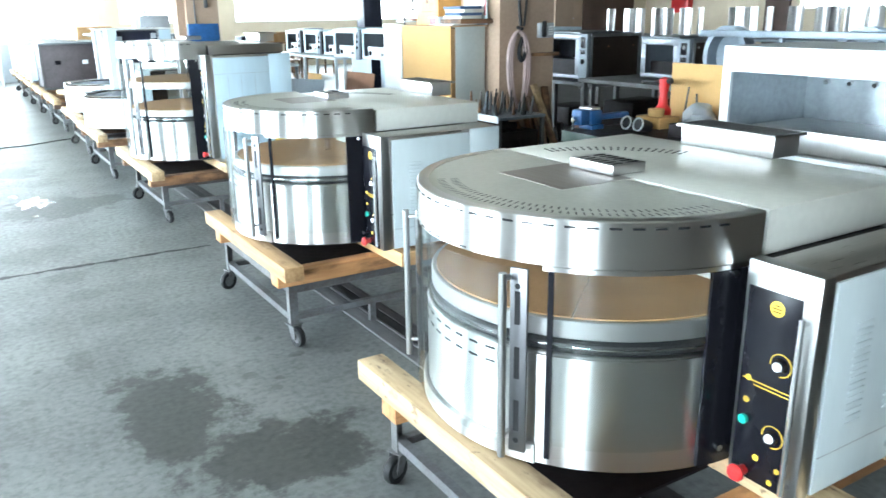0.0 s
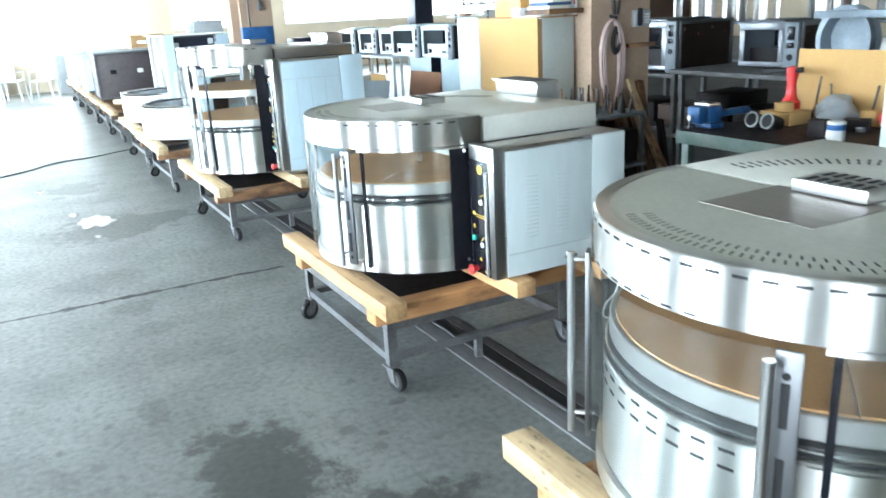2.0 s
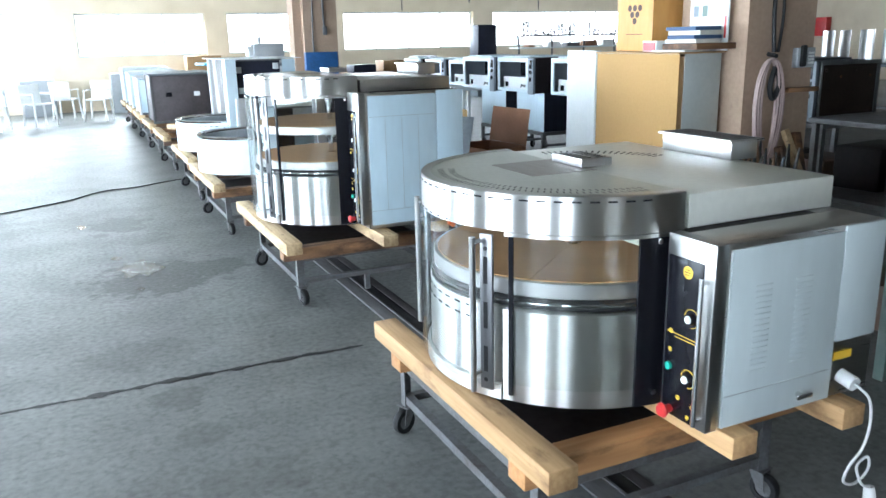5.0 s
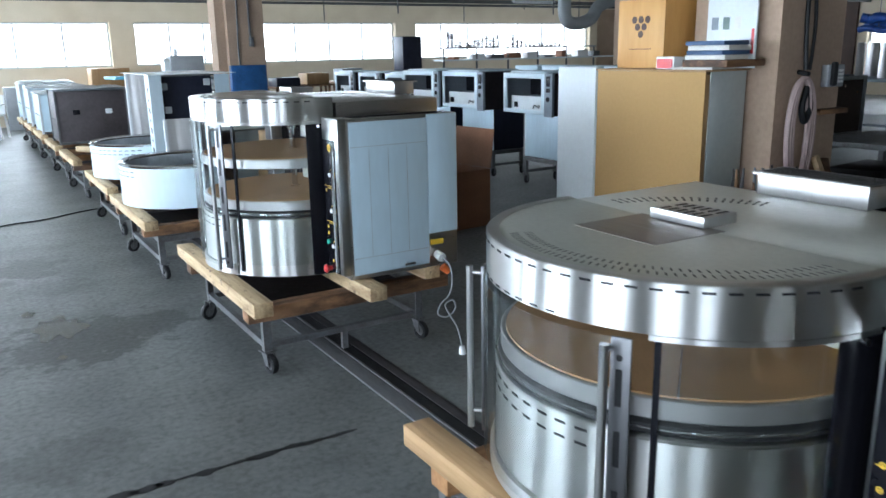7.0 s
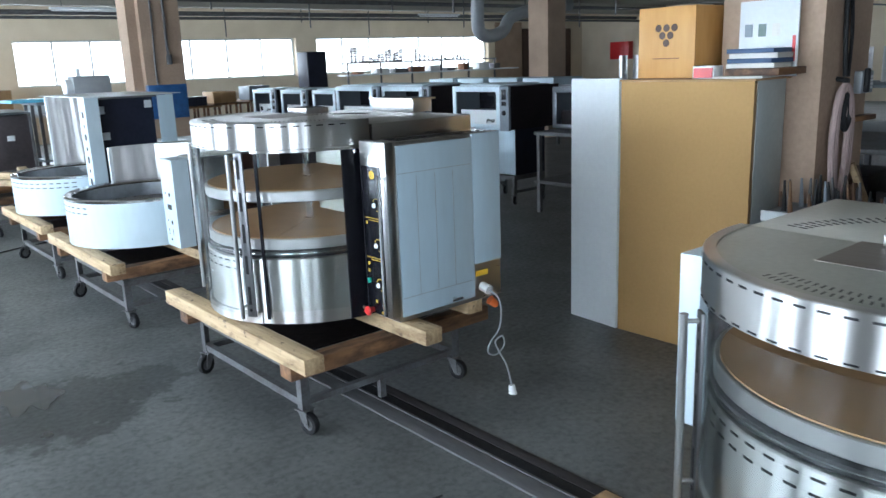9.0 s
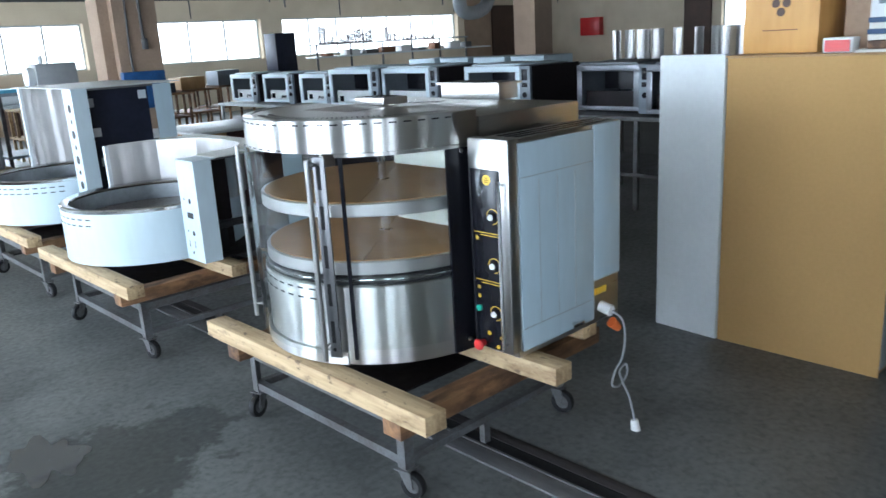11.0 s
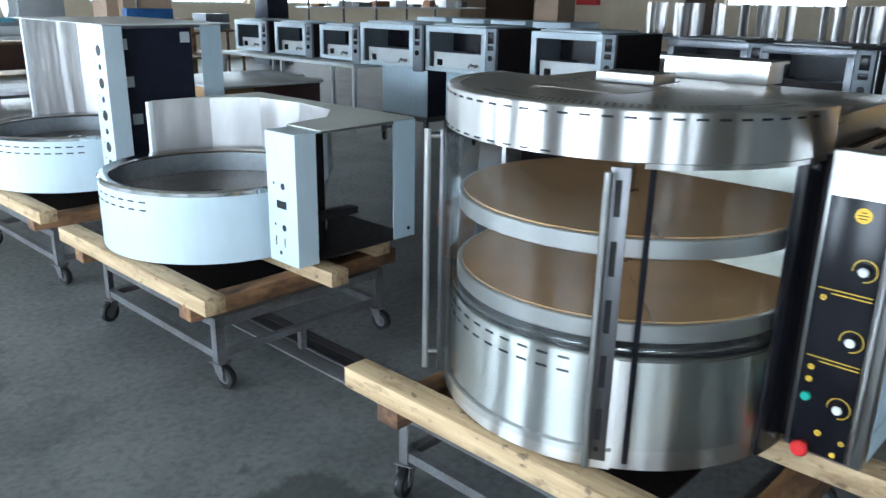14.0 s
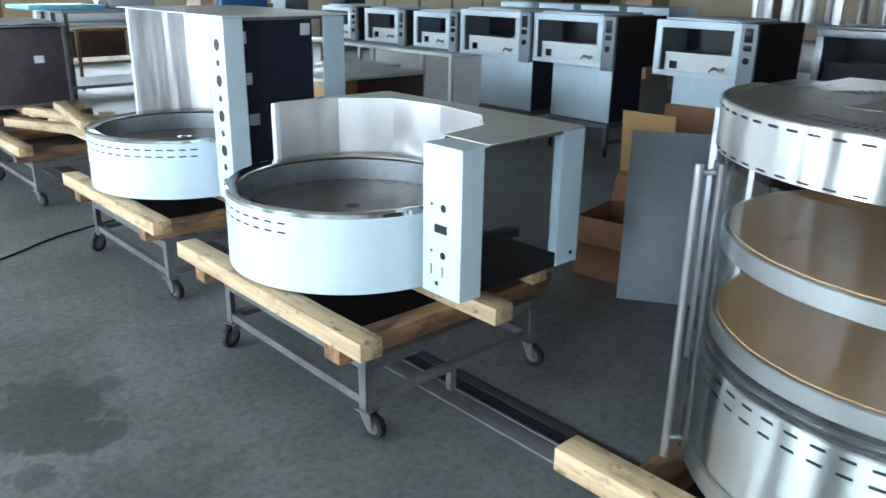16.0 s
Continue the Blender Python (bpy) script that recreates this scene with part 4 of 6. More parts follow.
    r = bmesh.ops.extrude_face_region(bm, geom=[f])
    bmesh.ops.translate(bm, vec=(0, 0, 0.004), verts=[v for v in r["geom"] if isinstance(v, bmesh.types.BMVert)])
    bmesh.ops.triangulate(bm, faces=[fc for fc in bm.faces if len(fc.verts) > 4])
    part("top_plate", bm, CAPFILM, o)
    k = new("punched_column")
    k.parent = o
    for name, edges in (("column_front", (-0.082, -0.078, YC, -0.54, 0.02, H)), ("column_side", (-0.078, 0.02, YC, YC + 0.004, 0.02, H)),
                        ("column_side", (-0.078, 0.02, -0.544, -0.540, 0.02, H)), ("column_top", (-0.078, 0.05, YC + 0.004, -0.544, H - 0.004, H))):
        bm = B()
        box(bm, *edges)
        part(name, bm, FILM_W, k, "white film-covered sheet with punched holes" if name == "column_front" else "")
    bm = B()
    if tall:
        z = 0.10
        i = 0
        while z < H - 0.1:
            tube(bm, (-0.0828, -0.625, z), (-0.077, -0.625, z), 0.029 if i % 2 == 0 else 0.017, 18)
            tube(bm, (-0.0828, -0.58, z + 0.02), (-0.077, -0.58, z + 0.02), 0.005, 10)
            z += 0.085
            i += 1
    else:
        for y, z, r_ in ((-0.645, 0.345, 0.014), (-0.585, 0.352, 0.006), (-0.645, 0.172, 0.014), (-0.585, 0.180, 0.006), (-0.615, 0.062, 0.009)):
            tube(bm, (-0.0828, y, z), (-0.077, y, z), r_, 18)
        box(bm, -0.0828, -0.077, -0.665, -0.60, 0.252, 0.284)
        for y in (-0.585, -0.645):
            box(bm, -0.0828, -0.077, y - 0.003, y + 0.003, 0.09, 0.13)
    tagged(part("hole_pattern", bm, RUBBER, k), kind="stuff")
    bm = B()
    box(bm, 0.47, 0.60, -0.704, -0.700, 0.02, H - 0.004)
    box(bm, 0.596, 0.60, -0.700, -0.56, 0.02, H - 0.004)
    part("rear_post", bm, FILM, o, "rear corner post under pale film")
    bm = B()
    tube(bm, (0.56, -0.707, 0.06), (0.56, -0.70, 0.06), 0.009, 14)
    part("post_hole", bm, RUBBER, o)
    bm = B()
    box(bm, -0.07, 0.03, -0.698, -0.55, 0.016, 0.021)
    box(bm, 0.0305, 0.59, -0.698, -0.20, 0.016, 0.021)
    part("frame_floor", bm, BROWNBLACK, o)
    bm = B()
    box(bm, 0.02, 0.47, -0.702, -0.690, H - 0.014, H - 0.001)
    part("frame_rail", bm, IRON, o)
    bm = B()
    if tall:
        box(bm, 0.0, 0.47, -0.60, -0.595, 0.03, H - 0.006)
        part("inner_panel", bm, DARK, o, "dark blue inner panel with cut-outs")
        for x, z, mat in ((0.03, H - 0.13, PALE), (0.05, H - 0.33, PALE), (0.08, 0.37, GREYPL), (0.40, H - 0.10, PALE), (0.12, 0.12, GREYPL)):
            bm = B()
            box(bm, x, x + 0.06, -0.6025, -0.594, z, z + 0.06, 0.004)
            part("cut_out", bm, mat, o)
        bm = B()
        box(bm, -0.09, 0.66, -0.72, 0.55, H + 0.0045, H + 0.009, 0)
        part("cover_sheet", bm, PALE, o, "white sheet lying over the open top")
        bm = B()
        lathe(bm, [(0.02, 0.201), (0.055, 0.201), (0.055, 0.225), (0.038, 0.232), (0.038, 0.262), (0.02, 0.262)], n=28)
        bmesh.ops.transform(bm, matrix=Matrix.Translation((-0.06, -0.12, 0)), verts=bm.verts)
        part("bearing_flange", bm, CHROME, o, "loose bearing flange lying in the pan")
    else:
        box(bm, 0.0, 0.20, -0.552, -0.547, 0.03, H - 0.01)
        part("inner_panel", bm, BROWNBLACK, o)
        bm = B()
        box(bm, 0.0, 0.12, -0.64, -0.553, 0.03, 0.20, 0.01)
        box(bm, 0.06, 0.30, -0.66, -0.60, 0.17, 0.20, 0.004)
        part("gear_motor", bm, RUBBER, o, "black gear motor")
    return o


shell_oven(pose(ROW[3][0], ROW[3][1], ZB), 0.562, False, "unfinished low round oven body with open side, pale film")
shell_oven(pose(ROW[4][0], ROW[4][1], ZB), 0.905, True, "unfinished tall round oven body with punched column and dark panel")

# rail let into the floor under the row
def rail(name, x0, x1, z, mat, label):
    bm = B()
    box(bm, x0, x1, -6.5, 22.0, 0.0006, z, 0.0008)
    tagged(part(name, bm, mat), label, "rail", kind="structure")


rail("floor_rail", 1.352, 1.436, 0.010, RAILPALE, "worn grey steel guide rail along the floor")
rail("floor_rail", 1.4365, 1.449, 0.014, IRON, "narrow steel guide strip along the floor")
# flat black strip: the dark inside of the slot is in its colour
rail("rail_groove", 1.4495, 1.520, 0.003, RUBBER, "black slot beside the rail strip")
# dark strip to the right of the slot
rail("rail_dark_strip", 1.5205, 1.575, 0.004, STRIP_DARK, "dark strip beside the rail")

# ---- cabinet, pillar and bench behind the row ----
def plain(name, x0, x1, y0, y1, z0, z1, mat, label, category, group="", bev=0.004, turn=0.0):
    bm = B()
    cx, cy = (x0 + x1) / 2, (y0 + y1) / 2
    box(bm, x0 - cx, x1 - cx, y0 - cy, y1 - cy, 0, z1 - z0, bev)
    return solid(name, bm, mat, pose(cx, cy, z0, 0, 0, turn), label, category, group)


def cabinet():
    c = thing("cabinet", pose(3.0, 4.95, 0), "tall cabinet with a cardboard-covered front and grey side", "cabinet")
    bm = B()
    box(bm, 0.006, 0.31, 0.012, 0.748, 0.0, 1.37, 0.003)
    part("carcass", bm, PLY, c)
    bm = B()
    box(bm, 0.0, 0.0055, 0.0, 0.75, 0.0, 1.382, 0.001)
    part("cardboard_front", bm, CARTON, c, "plain brown cardboard sheet")
    bm = B()
    box(bm, 0.045, 0.31, 0.006, 0.0115, 0.02, 1.382, 0.001)
    part("grey_side", bm, GREYBOARD, c, "pale grey side board")
    bm = B()
    box(bm, -0.01, 0.33, -0.01, 0.755, 1.383, 1.392, 0.002)
    part("top_board", bm, PLY, c)


cabinet()
plain("upright_board", 3.005, 3.045, 5.707, 6.06, 0.0, 1.40, PALE, "white painted board standing upright beside the cardboard", "board", turn=-4)


CRATE = material("varnished_pine", (0.62, 0.34, 0.10), 0.5, 0, 0.08, 5, 0.05, 30, (1, 1, 0.2), tint=(0.50, 0.25, 0.06))


def crate():
    c = thing("wine_crate", pose(3.145, 5.70, 1.393), "upright wooden box with a printed bunch of grapes", "crate")
    for a in ((0, 0.012, -0.34, 0), (0.29, 0.302, -0.34, 0), (0.0125, 0.2895, -0.012, 0), (0.0125, 0.2895, -0.34, -0.328)):
        bm = B()
        box(bm, *a, 0.0, 0.36, 0.001)
        part("crate_board", bm, CRATE, c)
    bm = B()
    box(bm, 0.0125, 0.2895, -0.3275, -0.0125, 0.0, 0.01)
    part("crate_bottom", bm, CRATE, c)
    bm = B()
    for row, n in enumerate((3, 2, 1)):
        for i in range(n):
            y, z = -0.17 + (i - (n - 1) / 2) * 0.048, 0.255 - row * 0.038
            tube(bm, (-0.0008, y, z), (0.0, y, z), 0.019, 20)
    tagged(part("grape_print", bm, BROWNWALL, c), kind="stuff")
    bm = B()
    box(bm, -0.0008, 0.0, -0.25, -0.09, 0.098, 0.103)
    part("print_bar", bm, CARTON_D, c)


crate()
plain("pink_box", 3.02, 3.10, 5.17, 5.29, 1.393, 1.455, PLASTIC, "small pale box with a pink front", "box")
plain("pink_label", 3.015, 3.0195, 5.18, 5.28, 1.398, 1.445, RED, "pink card against a small box", "card", bev=0)
plain("wood_tray", 3.02, 3.32, 4.86, 5.12, 1.405, 1.438, WOODX, "flat brown wooden tray under books", "tray", turn=3)
plain("papers", 2.985, 3.2, 4.93, 5.16, 1.3935, 1.404, PAPER, "loose white papers under a wooden tray", "papers", turn=8, bev=0.001)
for i, (dx, dz, mat, h, t, lab) in enumerate(((0.0, 1.439, PAPER, 0.022, 4, "cream paperback"), (0.01, 1.462, BLUEBOOK, 0.02, -3, "blue cloth book"), (0.02, 1.483, PAPER, 0.024, 6, "white book"),
                                              (0.0, 1.508, BLUEBOOK, 0.02, 2, "dark blue book"))):
    plain("book", 3.05 + dx, 3.24 + dx, 4.90, 5.13, dz, dz + h, mat, lab + " lying in a small stack", "book", "books on the cabinet", 0.002, t)


def poster():
    p = thing("poster_board", pose(3.285, 4.96, 1.393), "leaning white board with small colour pictures", "poster")
    bm = B()
    box(bm, 0, 0.012, -0.06, 0.24, 0, 0.36, 0.002)
    part("board", bm, PALE, p)
    for y, z, w, h, mat in ((0.17, 0.19, 0.04, 0.06, GREYP), (0.10, 0.19, 0.04, 0.06, GREEN), (0.03, 0.19, 0.04, 0.06, PAPER), (-0.05, 0.07, 0.016, 0.12, RED)):
        bm = B()
        box(bm, -0.001, -0.0002, y, y + w, z, z + h)
        part("picture", bm, mat, p)


poster()
tagged(part("pillar_1", box(B(), 3.335, 3.85, 4.80, 5.32, 0, ZC), PILLAR), "brown-painted square pillar", kind="structure")
tagged(part("pillar_2", box(box(B(), 3.12, 3.62, 12.9, 13.4, 0, ZC), 3.0, 3.119, 13.0, 13.3, 0, ZC), PILLAR), "brown-painted square pillar with pipes", kind="structure")
tagged(part("pillar_3", box(B(), 10.95, 11.45, 13.4, 13.9, 0, ZC), PILLAR), "brown-painted square pillar", kind="structure")


def hose():
    bm = B()
    rnd = random.Random(3)
    pts = []
    turns = 11
    for k in range(turns * 14 + 1):
        i, a = k / 14, 2 * math.pi * k / 14
        r1, r2 = 0.062 + 0.0055 * i + 0.006 * math.sin(1.7 * i), 0.285 + 0.018 * math.sin(2.3 * int(i) + 1)
        pts.append((r1 * math.sin(a) * (0.80 + 0.2 * math.cos(a)) * (1 + 0.25 * math.sin(a / 2) ** 2), -0.012 - 0.008 * (int(i) % 3), -r2 + r2 * math.cos(a)))
    sweep(bm, pts, 0.0085, 6)
    solid("hose_coil", bm, PINK, pose(3.475, 4.765, 1.345), "pale pinkish hose coiled and hung on the pillar", "hose")
    bm = B()
    tube(bm, (3.50, 4.80, 1.37), (3.50, 4.74, 1.36), 0.012)
    sweep(bm, [(3.50, 4.76, 1.38), (3.49, 4.77, 1.6), (3.51, 4.785, 1.9), (3.50, 4.79, 2.3)], 0.012)
    sweep(bm, [(3.53, 4.76, 1.38), (3.56, 4.77, 1.6), (3.55, 4.785, 1.9), (3.57, 4.79, 2.3)], 0.009)
    sweep(bm, [(3.51, 4.75, 1.33), (3.54, 4.745, 1.2), (3.50, 4.745, 1.13), (3.48, 4.75, 1.2), (3.51, 4.75, 1.30)], 0.016)
    solid("strap", bm, RUBBER, Matrix(), "black strap and pipes hanging on the pillar", "strap")
    t = thing("wall_telephone", pose(3.68, 4.795, 1.29), "grey push-button telephone on the pillar", "telephone")
    bm = B()
    box(bm, 0, 0.14, -0.04, 0, 0, 0.11, 0.006)
    part("body", bm, GREYPL, t)
    bm = B()
    for i in range(3):
        for j in range(4):
            box(bm, 0.085 + 0.016 * i, 0.096 + 0.016 * i, -0.043, -0.039, 0.02 + 0.018 * j, 0.032 + 0.018 * j)
    part("keys", bm, PLASTIC, t)
    bm = B()
    box(bm, 0.012, 0.05, -0.065, -0.041, 0.005, 0.125, 0.01)
    part("handset", bm, RUBBER, t)
    bm = B()
    box(bm, 3.62, 3.86, 4.74, 4.798, 1.155, 1.18, 0.003)
    solid("pillar_shelf", bm, WOODX, Matrix(), "small brown wooden shelf on the pillar", "shelf")


hose()


def tool_rack():
    t = thing("tool_rack", pose(3.02, 4.36, 0), "dark tool rack full of hand tools, with a white tag", "rack")
    for x in (0, 0.38):
        for y in (0, 0.5):
            bm = B()
            box(bm, x, x + 0.025, y, y + 0.025, 0.0, 0.75)
            part("post", bm, IRON, t)
    for z in (0.12, 0.42, 0.755):
        bm = B()
        box(bm, 0.0, 0.405, -0.01, 0.535, z, z + 0.02)
        part("shelf", bm, GREYP, t)
    bm = B()
    box(bm, -0.012, -0.004, 0.0, 0.53, 0.735, 0.785, 0.002)
    part("front_edge", bm, PALE, t, "white label strip along the top shelf")
    for i in range(5):
        bm = B()
        y = 0.05 + 0.095 * i
        tube(bm, (-0.010, y + 0.03, 0.70), (0.20, y + 0.03, 0.70), 0.028, 16)
        part("tool_tube", bm, (BROWNBLACK, RUBBER, WOODX)[i % 3], t)
        bm = B()
        tube(bm, (-0.013, y + 0.03, 0.70), (-0.009, y + 0.03, 0.70), 0.017, 14)
        part("tube_end", bm, (YELLOW, PLASTIC, CHROME)[i % 3], t)
    for z, y0 in ((0.405, 0.04), (0.105, 0.0)):
        bm = B()
        box(bm, -0.014, -0.004, y0, 0.30, z, z + 0.055, 0.003)
        part("tray_front", bm, PALE, t, "pale front of a shallow tray")
        bm = B()
        box(bm, -0.014, -0.004, 0.303, 0.50, z, z + 0.05, 0.003)
        part("tray_front", bm, (BLUE, GREYPL)[z > 0.2], t)
    bm = B()
    box(bm, 0.03, 0.375, 0.03, 0.495, 0.15, 0.41, 0.004)
    part("tool_chest", bm, BROWNBLACK, t, "dark chest on the lower shelf")
    bm = B()
    box(bm, 0.03, 0.375, 0.03, 0.495, 0.45, 0.66, 0.004)
    part("tool_chest", bm, BROWNBLACK, t, "dark chest on the middle shelf")
    bm = B()
    box(bm, -0.018, -0.013, 0.33, 0.54, 0.46, 0.74, 0.002, Matrix.Rotation(radians(-3), 4, "X"))
    part("tag", bm, PALE, t, "white plate hanging on the rack")
    rnd = random.Random(5)
    for i in range(34):            # upright tools along the top
        bm = B()
        y, x = 0.02 + 0.0147 * i, 0.03 + 0.30 * rnd.random()
        h = 0.06 + 0.10 * rnd.random()
        tube(bm, (x, y, 0.776), (x + 0.03 * rnd.random(), y + 0.02 * rnd.random(), 0.776 + h), 0.012, 10, 0.005)
        part("hand_tool", bm, (RUBBER, RUBBER, IRON, WOODX, RUBBER, GREYP)[i % 6], t)
    for i in range(6):
        bm = B()
        y = 0.05 + 0.08 * i
        box(bm, 0.02, 0.12 + 0.1 * rnd.random(), y, y + 0.06, 0.141, 0.17 + 0.05 * rnd.random(), 0.01)
        part("tool_box", bm, (YELLOW, RUBBER, BLUE, IRON)[i % 4], t)


tool_rack()


def bench():
    b = thing("workbench", pose(2.97, 1.2, 0), "worn green steel workbench with a dark top", "workbench")
    bm = B()
    box(bm, 0, 0.85, 0, 2.42, 0.74, 0.78, 0.004)
    part("bench_top", bm, BROWNBLACK, b)
    bm = B()
    box(bm, -0.006, -0.0005, 0, 2.42, 0.715, 0.782, 0.001)
    part("bench_edge", bm, GREEN, b, "worn green steel edge")
    for x in (0.02, 0.78):
        for y in (0.02, 1.2, 2.35):
            bm = B()
            box(bm, x, x + 0.05, y, y + 0.05, 0, 0.739, 0.003)
            part("leg", bm, GREEN, b)
    bm = B()
    box(bm, 0.07, 0.78, 2.37, 2.39, 0.16, 0.20)
    box(bm, 0.03, 0.05, 0.07, 2.34, 0.16, 0.20)
    part("stretcher", bm, IRON, b)
    bm = B()
    box(bm, -0.03, 0.03, -0.02, 0.02, 0.0, 1.15, 0.003)
    solid("leaning_batten", bm, WOODX, pose(3.22, 3.50, 0.004, 52, 0, 4), "brown batten slanting under the workbench", "timber")
    v = thing("bench_vise", pose(3.16, 3.57, 0.781), "blue bench vise with a steel screw handle", "vise")
    bm = B()
    box(bm, -0.05, 0.05, -0.06, 0.06, 0.0, 0.03, 0.006)
    box(bm, -0.045, 0.045, -0.05, 0.03, 0.03, 0.12, 0.012)
    box(bm, -0.035, 0.30, -0.02, 0.02, 0.05, 0.085, 0.008)
    part("body", bm, BLUE, v)
    bm = B()
    box(bm, -0.125, -0.055, -0.045, 0.045, 0.03, 0.125, 0.012)
    part("front_jaw", bm, BLUE, v)
    bm = B()
    box(bm, -0.06, 0.02, -0.055, 0.055, 0.121, 0.135, 0.002)
    part("jaw_plates", bm, STEEL_W, v)
    bm = B()
    tube(bm, (-0.125, 0, 0.065), (-0.155, 0, 0.065), 0.014)
    tube(bm, (-0.147, 0.0, 0.085), (-0.150, 0.005, -0.19), 0.007)
    part("screw_handle", bm, CHROME, v)
    r = thing("riveter", pose(3.62, 3.42, 0.781), "red pneumatic hand tool standing upright", "power tool")
    bm = B()
    lathe(bm, [(0.0005, 0.0), (0.05, 0.0), (0.052, 0.01), (0.052, 0.10), (0.03, 0.13), (0.024, 0.2), (0.032, 0.25), (0.032, 0.29), (0.0005, 0.30)], n=32)
    part("body", bm, RED, r)
    bm = B()
    tube(bm, (0.0, 0.02, 0.275), (0.02, 0.20, 0.26), 0.013)
    tube(bm, (0.0, -0.02, 0.275), (0.0, -0.06, 0.28), 0.016)
    part("nose", bm, RUBBER, r)
    g = thing("work_goggles", pose(3.30, 3.28, 0.781), "dark goggles with grey rims lying on the bench", "goggles")
    for y in (0.0, 0.10):
        bm = B()
        b2 = Matrix.Translation((0.0, y, 0.04)) @ Matrix.Rotation(radians(-75), 4, "Y")
        tube(bm, b2 @ Vector((0, 0, -0.06)), b2 @ Vector((0, 0, 0.03)), 0.035, 20, 0.042)
        part("lens_tube", bm, RUBBER, g)
        bm = B()
        lathe(bm, [(0.034, 0.03), (0.043, 0.03), (0.043, 0.036), (0.034, 0.036)], n=24)
        bmesh.ops.transform(bm, matrix=b2, verts=bm.verts)
        part("lens_rim", bm, GREYPL, g)
    rnd = random.Random(8)
    for i in range(9):
        x, y = 3.25 + 0.5 * rnd.random(), 2.75 + 0.75 * rnd.random()
        if abs(y - 3.42) < 0.1 or (x < 3.45 and y > 3.15):
            x, y = 3.68 + 0.1 * rnd.random(), 2.95 + 0.05 * i
        s = 0.04 + 0.05 * rnd.random()
        plain("parts_box", x, x + s, y, y + s * 1.4, 0.781, 0.80 + 0.07 * rnd.random(), (CARTON, CARTON_D, IRON, BROWNBLACK)[i % 4], "small cardboard box of parts on the bench", "box", "small things on the bench", 0.003, 40 * rnd.random())
    bm = B()
    lathe(bm, [(0.028, 0.0), (0.05, 0.0), (0.05, 0.045), (0.028, 0.045)], n=32)
    solid("tape_roll", bm, CARTON, pose(3.52, 3.38, 0.85), "roll of brown tape", "tape")
    plain("parts_carton", 3.45, 3.62, 3.28, 3.48, 0.781, 0.849, CARTON, "low brown cardboard box under a tape roll", "box")
    plain("yellow_board", 3.80, 3.815, 2.6, 3.53, 0.781, 1.157, CARTON, "yellowish board standing behind the tools", "board")
    tin = thing("tin_can", pose(3.24, 2.86, 0.781), "white tin with a blue band on the bench", "tin")
    bm = B()
    lathe(bm, [(0.0005, 0.0), (0.040, 0.0), (0.042, 0.003), (0.042, 0.088), (0.040, 0.091), (0.0005, 0.091)], n=28)
    part("body", bm, PLASTIC, tin)
    bm = B()
    shell(bm, 0.0415, 0.0432, 0.052, 0.078, n=28)
    part("band", bm, BLUE, tin, "blue paper band")
    rag = random.Random(12)
    for x, y, r, mat, lab in ((3.66, 3.16, 0.085, GREYPL, "crumpled grey rag"), (3.58, 2.72, 0.07, RUBBER, "crumpled black rag"), (3.70, 2.86, 0.06, RED, "crumpled red rag")):
        bm = B()
        bmesh.ops.create_icosphere(bm, subdivisions=3, radius=r)
        for v in bm.verts:
            k = 1 + 0.38 * noise.noise(v.co * 22 + Vector((9 * x, 7 * y, 0)))
            v.co = Vector((v.co.x * k, v.co.y * k * 1.15, max(-r * 0.8, v.co.z * k) + r * 0.8))
        solid("rag", bm, mat, pose(x, y, 0.781, 0, 0, 60 * rag.random()), lab + " lying on the bench", "rag", "rags on the bench")
    for i, (x, y, h, tilt) in enumerate(((3.74, 3.36, 0.24, 8), (3.75, 3.25, 0.20, -6), (3.73, 3.02, 0.21, 10), (3.76, 2.75, 0.27, 5))):
        f = thing("steel_file", pose(x, y, 0.781, tilt, 0, 0), "long file standing among the tools", "file", "files on the bench")
        bm = B()
        tube(bm, (0, 0, 0.0), (0, 0, h * 0.4), 0.013, 12, 0.009)
        part("grip", bm, (WOODX, BLUE, RED, WOOD)[i], f)
        bm = B()
        box(bm, -0.008, 0.008, -0.002, 0.002, h * 0.4, h, 0.001)
        part("blade", bm, IRON, f)


bench()


